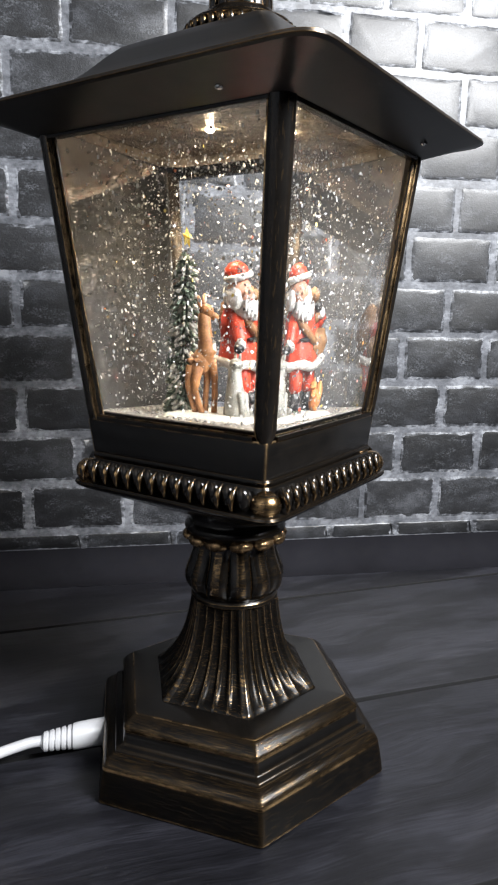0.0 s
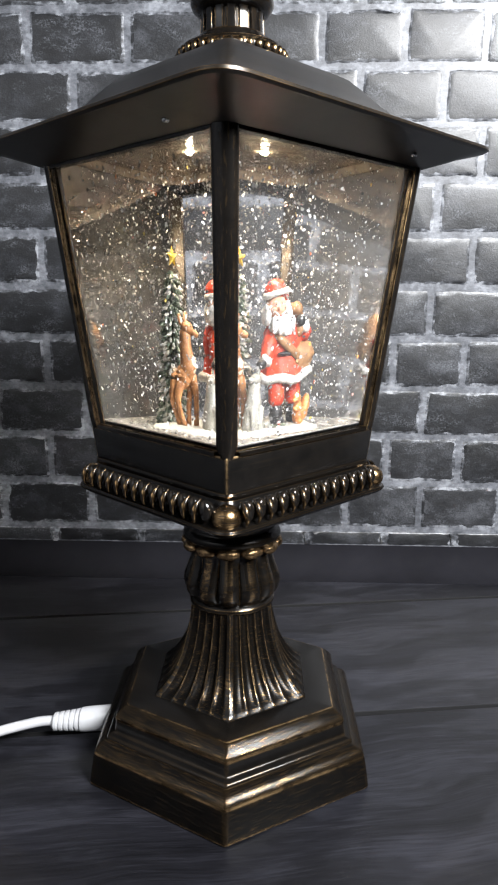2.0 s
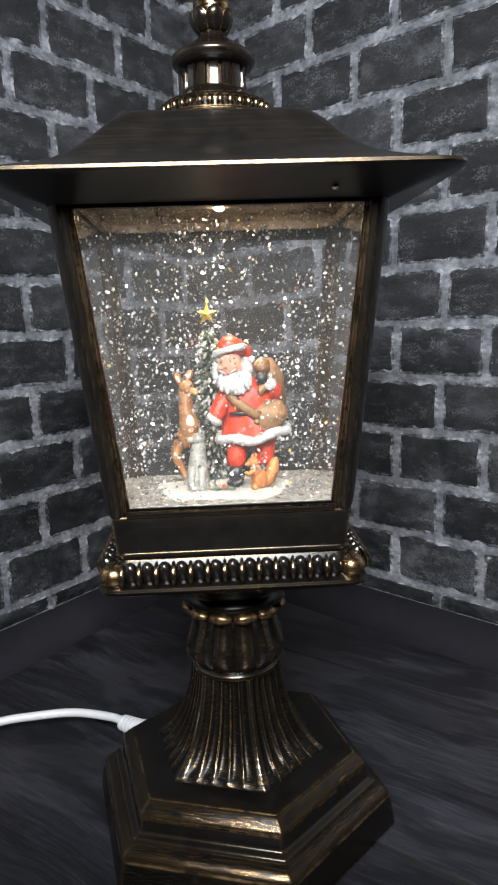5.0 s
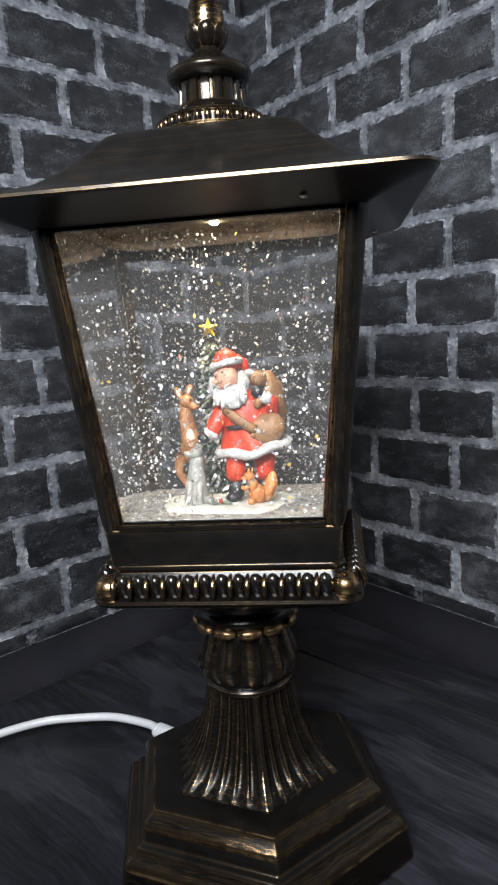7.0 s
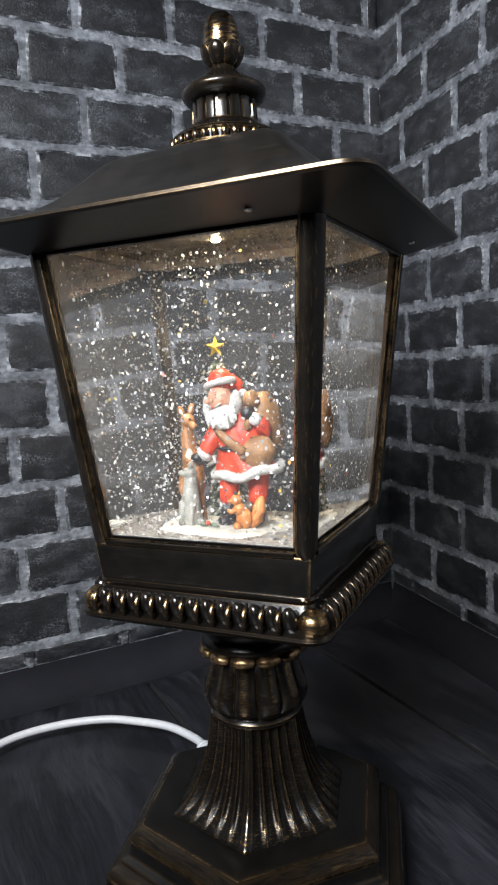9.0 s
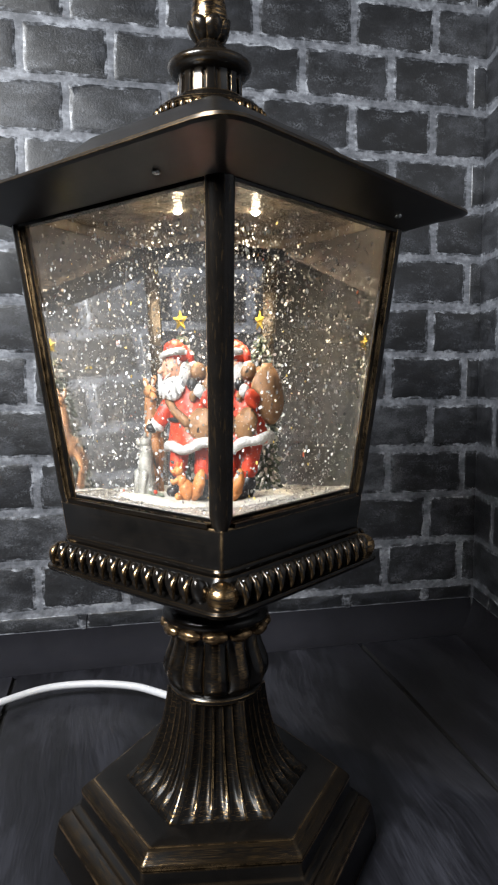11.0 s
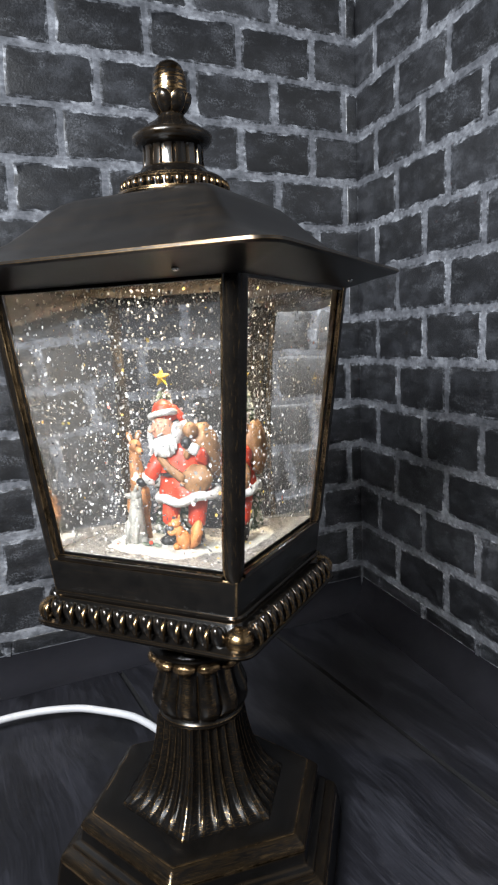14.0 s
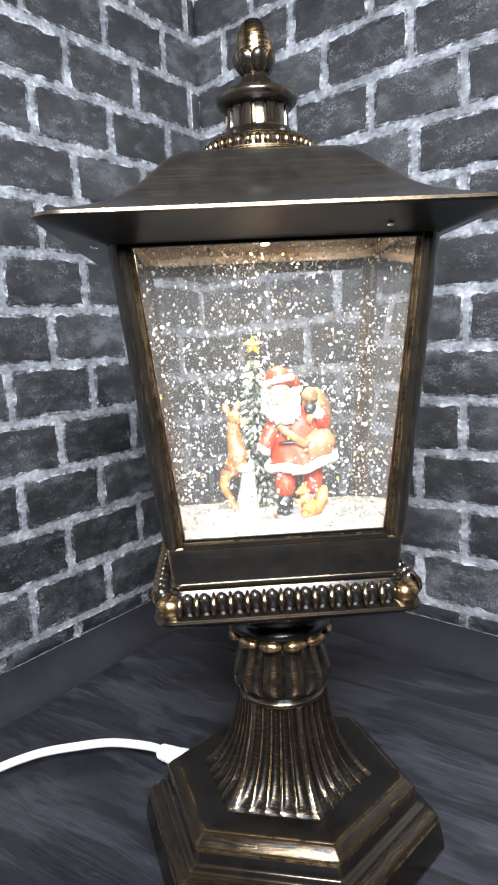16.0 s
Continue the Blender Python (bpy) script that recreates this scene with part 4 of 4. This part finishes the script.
tagged(new("squirrel_figurine", squirrel()), "small russet resin squirrel with raised tail on the snow", "figurine")

FIR = thing("fir_tree", "small snow-tipped fir tree with a yellow star on top", "tree")
bm = bmesh.new()
limb(bm, [mm(-4.6, 12.0, 129.6), mm(-4.9, 11.0, 150), mm(-5.3, 9.2, 183)], half(1.4, 1.0, 0.5))
part("trunk", bm, M_BARK, FIR)
bm = bmesh.new()
for j in range(30):
    f = j / 29
    z, rad = 130.6 + 51.4 * f, 4.9 * (1 - f) ** 0.45 + 1.1 + random.uniform(-0.4, 0.4)
    cr, cd = -4.6 - 0.7 * f, 12.0 - 2.8 * f
    count = max(7, round(19 * (1 - 0.6 * f)))
    for i in range(count):
        a = 2 * math.pi * (i + 0.5 * (j % 2)) / count + random.uniform(-0.2, 0.2)
        reach = rad * random.uniform(0.75, 1.1)
        for lay in range(2):
            q = 0.55 + 0.45 * lay
            tip = mm(cr + reach * q * math.cos(a), cd + reach * q * math.sin(a), z - 1.4 * q + random.uniform(-0.6, 0.6))
            white = random.random() < (0.45 if lay else 0.18)
            blob(bm, tip, half(1.9, 0.65, 0.85), 1 if white else 0, (random.uniform(-25, 25), 25 + random.uniform(-15, 15), math.degrees(a) + 45), 0.5, 1)
part("crown", bm, [M_LEAF, M_SNOW], FIR, "dark green sprigs tipped with white snow", 60)


def star():
    bm = bmesh.new()
    pts = []
    for k in range(10):
        a, r = radians(90 + 36 * k), 3.6 if k % 2 == 0 else 1.6
        pts.append((r * math.cos(a), r * math.sin(a)))
    c0 = bm.verts.new(mm(-5.4, 8.5 - 1.3, 186.9))
    c1 = bm.verts.new(mm(-5.4, 8.5 + 1.3, 186.9))
    rim = [bm.verts.new(mm(-5.4 + x, 8.5, 186.9 + y)) for x, y in pts]
    for k in range(10):
        bm.faces.new((c0, rim[k], rim[(k + 1) % 10]))
        bm.faces.new((c1, rim[(k + 1) % 10], rim[k]))
    return bm


part("star", star(), M_STAR, FIR, "five-pointed glossy yellow star", 0)

HOLLY = thing("holly_sprig", "tiny green holly sprig with a red berry on the snow", "holly")
for r, turn in ((-4.0, 20), (0.2, -25), (-1.6, 80)):
    bm = bmesh.new()
    blob(bm, mm(r, -18.0 + abs(turn) / 80, 131.2), half(1.7, 0.9, 0.40), 0, (15, 10, FRONT + turn), 0.35, 2)
    part("leaf", bm, M_LEAF, HOLLY)
bm = bmesh.new()
blob(bm, mm(-1.9, -18.4, 131.9), half(0.75, 0.75, 0.75))
part("berry", bm, M_RED, HOLLY)


def flakes(count, seed):
    """Drifting glitter: six-sided flakes turned at random all through the water."""
    rng = random.Random(seed)
    bm = bmesh.new()
    made = 0
    while made < count:
        z = rng.uniform(0.1300, 0.2170) if rng.random() > 0.2 else 0.1292
        w = pane_at(z) - BACK - 0.0012
        x, y = rng.uniform(-w, w), rng.uniform(-w, w)
        drift = noise.noise(Vector((x, y, z)) * 48.0) + 0.6 * noise.noise(Vector((x, y, z)) * 130.0)
        if z > 0.1295 and drift < rng.uniform(-0.75, 0.45):
            continue
        made += 1
        size = 0.00010 + 0.00048 * rng.random() ** 2.4
        spin = Euler((rng.uniform(0, 6.3), rng.uniform(0, 6.3), rng.uniform(0, 6.3))) if z > 0.1295 else Euler((rng.uniform(-0.5, 0.5), rng.uniform(-0.5, 0.5), rng.uniform(0, 6.3)))
        m = Matrix.Rotation(radians(45), 4, "Z") @ Matrix.Translation((x, y, z)) @ spin.to_matrix().to_4x4()
        stretch = rng.uniform(0.9, 1.7)
        v = [bm.verts.new(m @ Vector((size * stretch * math.cos(k * math.pi / 3), size * math.sin(k * math.pi / 3), 0))) for k in range(6)]
        bm.faces.new(v)
    me = bpy.data.meshes.new("glitter")
    bm.to_mesh(me)
    bm.free()
    me.materials.append(M_FLAKE)
    return tagged(new("glitter", me), "silver glitter flakes drifting in the water", "glitter", kind="stuff")


flakes(FLAKES, 7)

# ---- the cord ----
CORD = thing("power_cord", "white power cord plugged into the bronze lantern's foot, lying bowed", "cord")
path = smooth_path([(-0.0705, -0.0022, 0.0078), (-0.0775, -0.0042, 0.0082), (-0.0926, -0.0127, 0.0084), (-0.1040, -0.0250, 0.0082), (-0.1140, -0.0400, 0.0080), (-0.1188, -0.0620, 0.0078),
                    (-0.1170, -0.0850, 0.0070), (-0.1040, -0.1080, 0.0055), (-0.0900, -0.1350, 0.0035), (-0.0900, -0.1800, 0.0021), (-0.1150, -0.2600, 0.0021), (-0.1500, -0.3600, 0.0021)], 8)
bm = bmesh.new()
limb(bm, path, [0.0019] * len(path), 0, 12)
part("cable", bm, M_CORD, CORD, "thin white round cable", 60)


def along_x(profile, n=28):
    """A round body along -x from the foot; rows of (x, radius)."""
    bm = bmesh.new()
    rings = []
    for x, r in profile:
        y = 0.0012 + (x + 0.048) * 0.155
        rings.append([Vector((x, y + r * math.cos(2 * math.pi * k / n), 0.0074 + r * math.sin(2 * math.pi * k / n))) for k in range(n)])
    return loft(bm, rings)


plug = part("plug", along_x([(-0.0478, 0.0046), (-0.0482, 0.0049), (-0.0580, 0.0048), (-0.0598, 0.0046), (-0.0602, 0.0041)]), M_CORD, CORD, "smooth white barrel plug", 40)
rows = [(-0.0600, 0.0040)]
for k in range(5):
    x = -0.0604 - 0.0021 * k
    rows += [(x, 0.0036 - 0.00008 * k), (x - 0.0002, 0.0043 - 0.00018 * k), (x - 0.0013, 0.0042 - 0.00018 * k), (x - 0.0015, 0.0036 - 0.00016 * k)]
rows.append((-0.0712, 0.0022))
part("strain_relief", along_x(rows), M_CORD, plug, "ribbed white strain relief", 40)

# ---- pieces of the walls and the floor ----
JOINTS = {
    "A": ([-0.2085, -0.155, -0.0995, -0.0420, 0.0120, 0.0620, 0.1080, 0.1590, 0.2130, 0.2680, 0.3220, 0.3760, 0.4300, 0.46],
          [-0.2085, -0.181, -0.1240, -0.0680, -0.0130, 0.0390, 0.0870, 0.1310, 0.1860, 0.2400, 0.2950, 0.3490, 0.4030, 0.46]),
    "B": ([-0.46, -0.400, -0.346, -0.291, -0.237, -0.183, -0.128, -0.0740, -0.0250, 0.0270, 0.0840, 0.1405, 0.1930, 0.2040],
          [-0.46, -0.428, -0.373, -0.318, -0.264, -0.210, -0.156, -0.1020, -0.0500, 0.0040, 0.0570, 0.1150, 0.1690, 0.2040]),
}


def brick_shape(seed):
    """A worn brick of unit length and height: wavy outline, soft smeared edge, face 1.6 mm proud; y is out of the wall's back."""
    rng = random.Random(seed)
    wide, high, cut = 0.048, 0.0256, 0.0014
    outline = []
    for x0, z0, x1, z1, steps in ((-1, -1, 1, -1, 12), (1, -1, 1, 1, 6), (1, 1, -1, 1, 12), (-1, 1, -1, -1, 6)):
        for k in range(steps):
            f = (k + 0.5) / steps
            f = min(max((f - 0.5) * 1.10 + 0.5, 0.015), 0.985)
            outline.append((x0 + (x1 - x0) * f, z0 + (z1 - z0) * f))
    n = len(outline)
    off = [(rng.uniform(-0.0004, 0.0004), rng.uniform(-0.0004, 0.0004)) for _ in range(n)]
    bm, made = bmesh.new(), []
    for inset, depth, wobble in ((0.0, 0.0001, 0.0), (0.0007, -0.00014, 0.0004), (0.0016, -0.00026, 0.0007), (0.0028, -0.00042, 0.0004)):
        made.append([bm.verts.new((x * (wide / 2 - inset) + off[k][0] + rng.uniform(-wobble, wobble), depth, z * (high / 2 - inset) + off[k][1] + rng.uniform(-wobble, wobble)))
                     for k, (x, z) in enumerate(outline)])
    for j, (a, b) in enumerate(zip(made, made[1:])):
        for i in range(n):
            f = bm.faces.new((a[i], b[i], b[(i + 1) % n], a[(i + 1) % n]))
            f.material_index = 1 if j < 2 else 0
    bm.faces.new(made[-1])
    for v in bm.verts:
        v.co.x /= wide
        v.co.z /= high
    return finish("brick", bm, [M_BRICK, M_SMEAR], 50)


SHAPES = [brick_shape(40 + k) for k in range(14)]


def lay(wall, key, low, high, name):
    rng = random.Random(name)
    for course in range(0, TOP_COURSE):
        cuts = [u for u in JOINTS[key][course % 2]]
        inner = [u + rng.uniform(-0.0012, 0.0012) for u in cuts[1:-1]]
        cuts = [cuts[0]] + inner + [cuts[-1]]
        z0 = COURSE0 + COURSE * course
        for a, b in zip(cuts, cuts[1:]):
            if key == "A" and a == cuts[0]:
                a -= 0.0026
            if key == "B" and b == cuts[-1]:
                b += 0.0026
            if b - a < 0.006 or b < low or a > high:
                continue
            ob = new("brick", rng.choice(SHAPES))
            ob.parent = wall
            gap = 0.0032
            ob.matrix_basis = pose((a + b) / 2, 0, z0 + COURSE / 2 + rng.uniform(-0.0005, 0.0005), 0, rng.uniform(-0.5, 0.5), 0) @ Matrix.Diagonal((b - a - gap, 1.0, COURSE - 0.0032, 1))


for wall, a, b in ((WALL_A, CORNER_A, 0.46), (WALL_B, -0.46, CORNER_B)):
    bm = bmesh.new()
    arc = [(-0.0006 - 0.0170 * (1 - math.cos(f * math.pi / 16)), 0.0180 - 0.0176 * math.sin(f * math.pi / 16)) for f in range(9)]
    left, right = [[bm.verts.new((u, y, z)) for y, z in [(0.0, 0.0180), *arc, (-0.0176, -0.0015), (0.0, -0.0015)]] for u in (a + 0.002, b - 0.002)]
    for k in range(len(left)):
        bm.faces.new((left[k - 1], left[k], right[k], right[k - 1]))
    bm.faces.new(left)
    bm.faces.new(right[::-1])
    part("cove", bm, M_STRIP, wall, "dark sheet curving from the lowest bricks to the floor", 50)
rng = random.Random(5)
for wall, key, low, high in ((WALL_A, "A", CORNER_A, 0.36), (WALL_B, "B", -0.36, CORNER_B)):
    for u in JOINTS[key][1]:
        if low + 0.01 < u < high - 0.01:
            w, h = rng.uniform(0.0014, 0.0022), rng.uniform(0.0065, 0.0090)
            top = COURSE0 - 0.0020
            bm = bmesh.new()
            loft(bm, [[Vector((u + s * w * k, y, z)) for s, y in ((-1, -0.0004), (1, -0.0004), (1, -0.0012), (-1, -0.0012))] for k, z in ((1.5, top), (1.0, top - h * 0.4), (0.7, top - h))])
            part("mortar_drip", bm, M_SMEAR, wall, smooth=0)
for wall, key, low, high in ((WALL_A, "A", CORNER_A, 0.36), (WALL_B, "B", -0.36, CORNER_B)):
    cuts = [u for u in JOINTS[key][1] if low - 0.03 < u < high + 0.03]
    for a, b in zip(cuts, cuts[1:]):
        if b - a > 0.012:
            ob = new("brick", rng.choice(SHAPES))
            ob.parent = wall
            ob.matrix_basis = pose((a + b) / 2, 0, COURSE0 - 0.0062) @ Matrix.Diagonal((b - a - 0.0032, 1.0, 0.0086, 1))
lay(WALL_A, "A", -0.3, 0.36, 11)
lay(WALL_B, "B", -0.36, 0.3, 12)


def plank_mesh(width, length, seed, gap):
    rng = random.Random(seed)
    bm = bmesh.new()
    nx = 24
    rows = []
    for i in range(nx + 1):
        x = -length / 2 + length * i / nx
        w = width / 2 - gap + rng.uniform(-0.0003, 0.0003)
        rows.append([Vector((x, -w, -0.002)), Vector((x, -w, -0.0003)), Vector((x, -w + 0.0001, 0.0)), Vector((x, w - 0.0001, 0.0)), Vector((x, w, -0.0003)), Vector((x, w, -0.002))])
    loft(bm, rows)
    bm.normal_update()
    for f in bm.faces:
        if abs(f.normal.y) > 0.3:
            f.material_index = 1
    return finish("plank", bm, [M_PLANK, M_TABLE], 0)


SLOPE = math.degrees(math.atan(0.12))
for k, (middle, width) in enumerate(((0.365, 0.107), (0.2595, 0.104), (0.170, 0.106), (0.0632, 0.107), (-0.040, 0.099), (-0.1410, 0.103), (-0.244, 0.103), (-0.348, 0.104), (-0.452, 0.104))):
    ob = new("plank", plank_mesh(width * math.cos(radians(SLOPE)), 1.1, 60 + k, 0.0013))
    ob.parent = FLOOR
    ob.matrix_basis = Matrix.Translation((0.05, middle + 0.05 * 0.12, 0)) @ Matrix.Rotation(radians(SLOPE), 4, "Z")
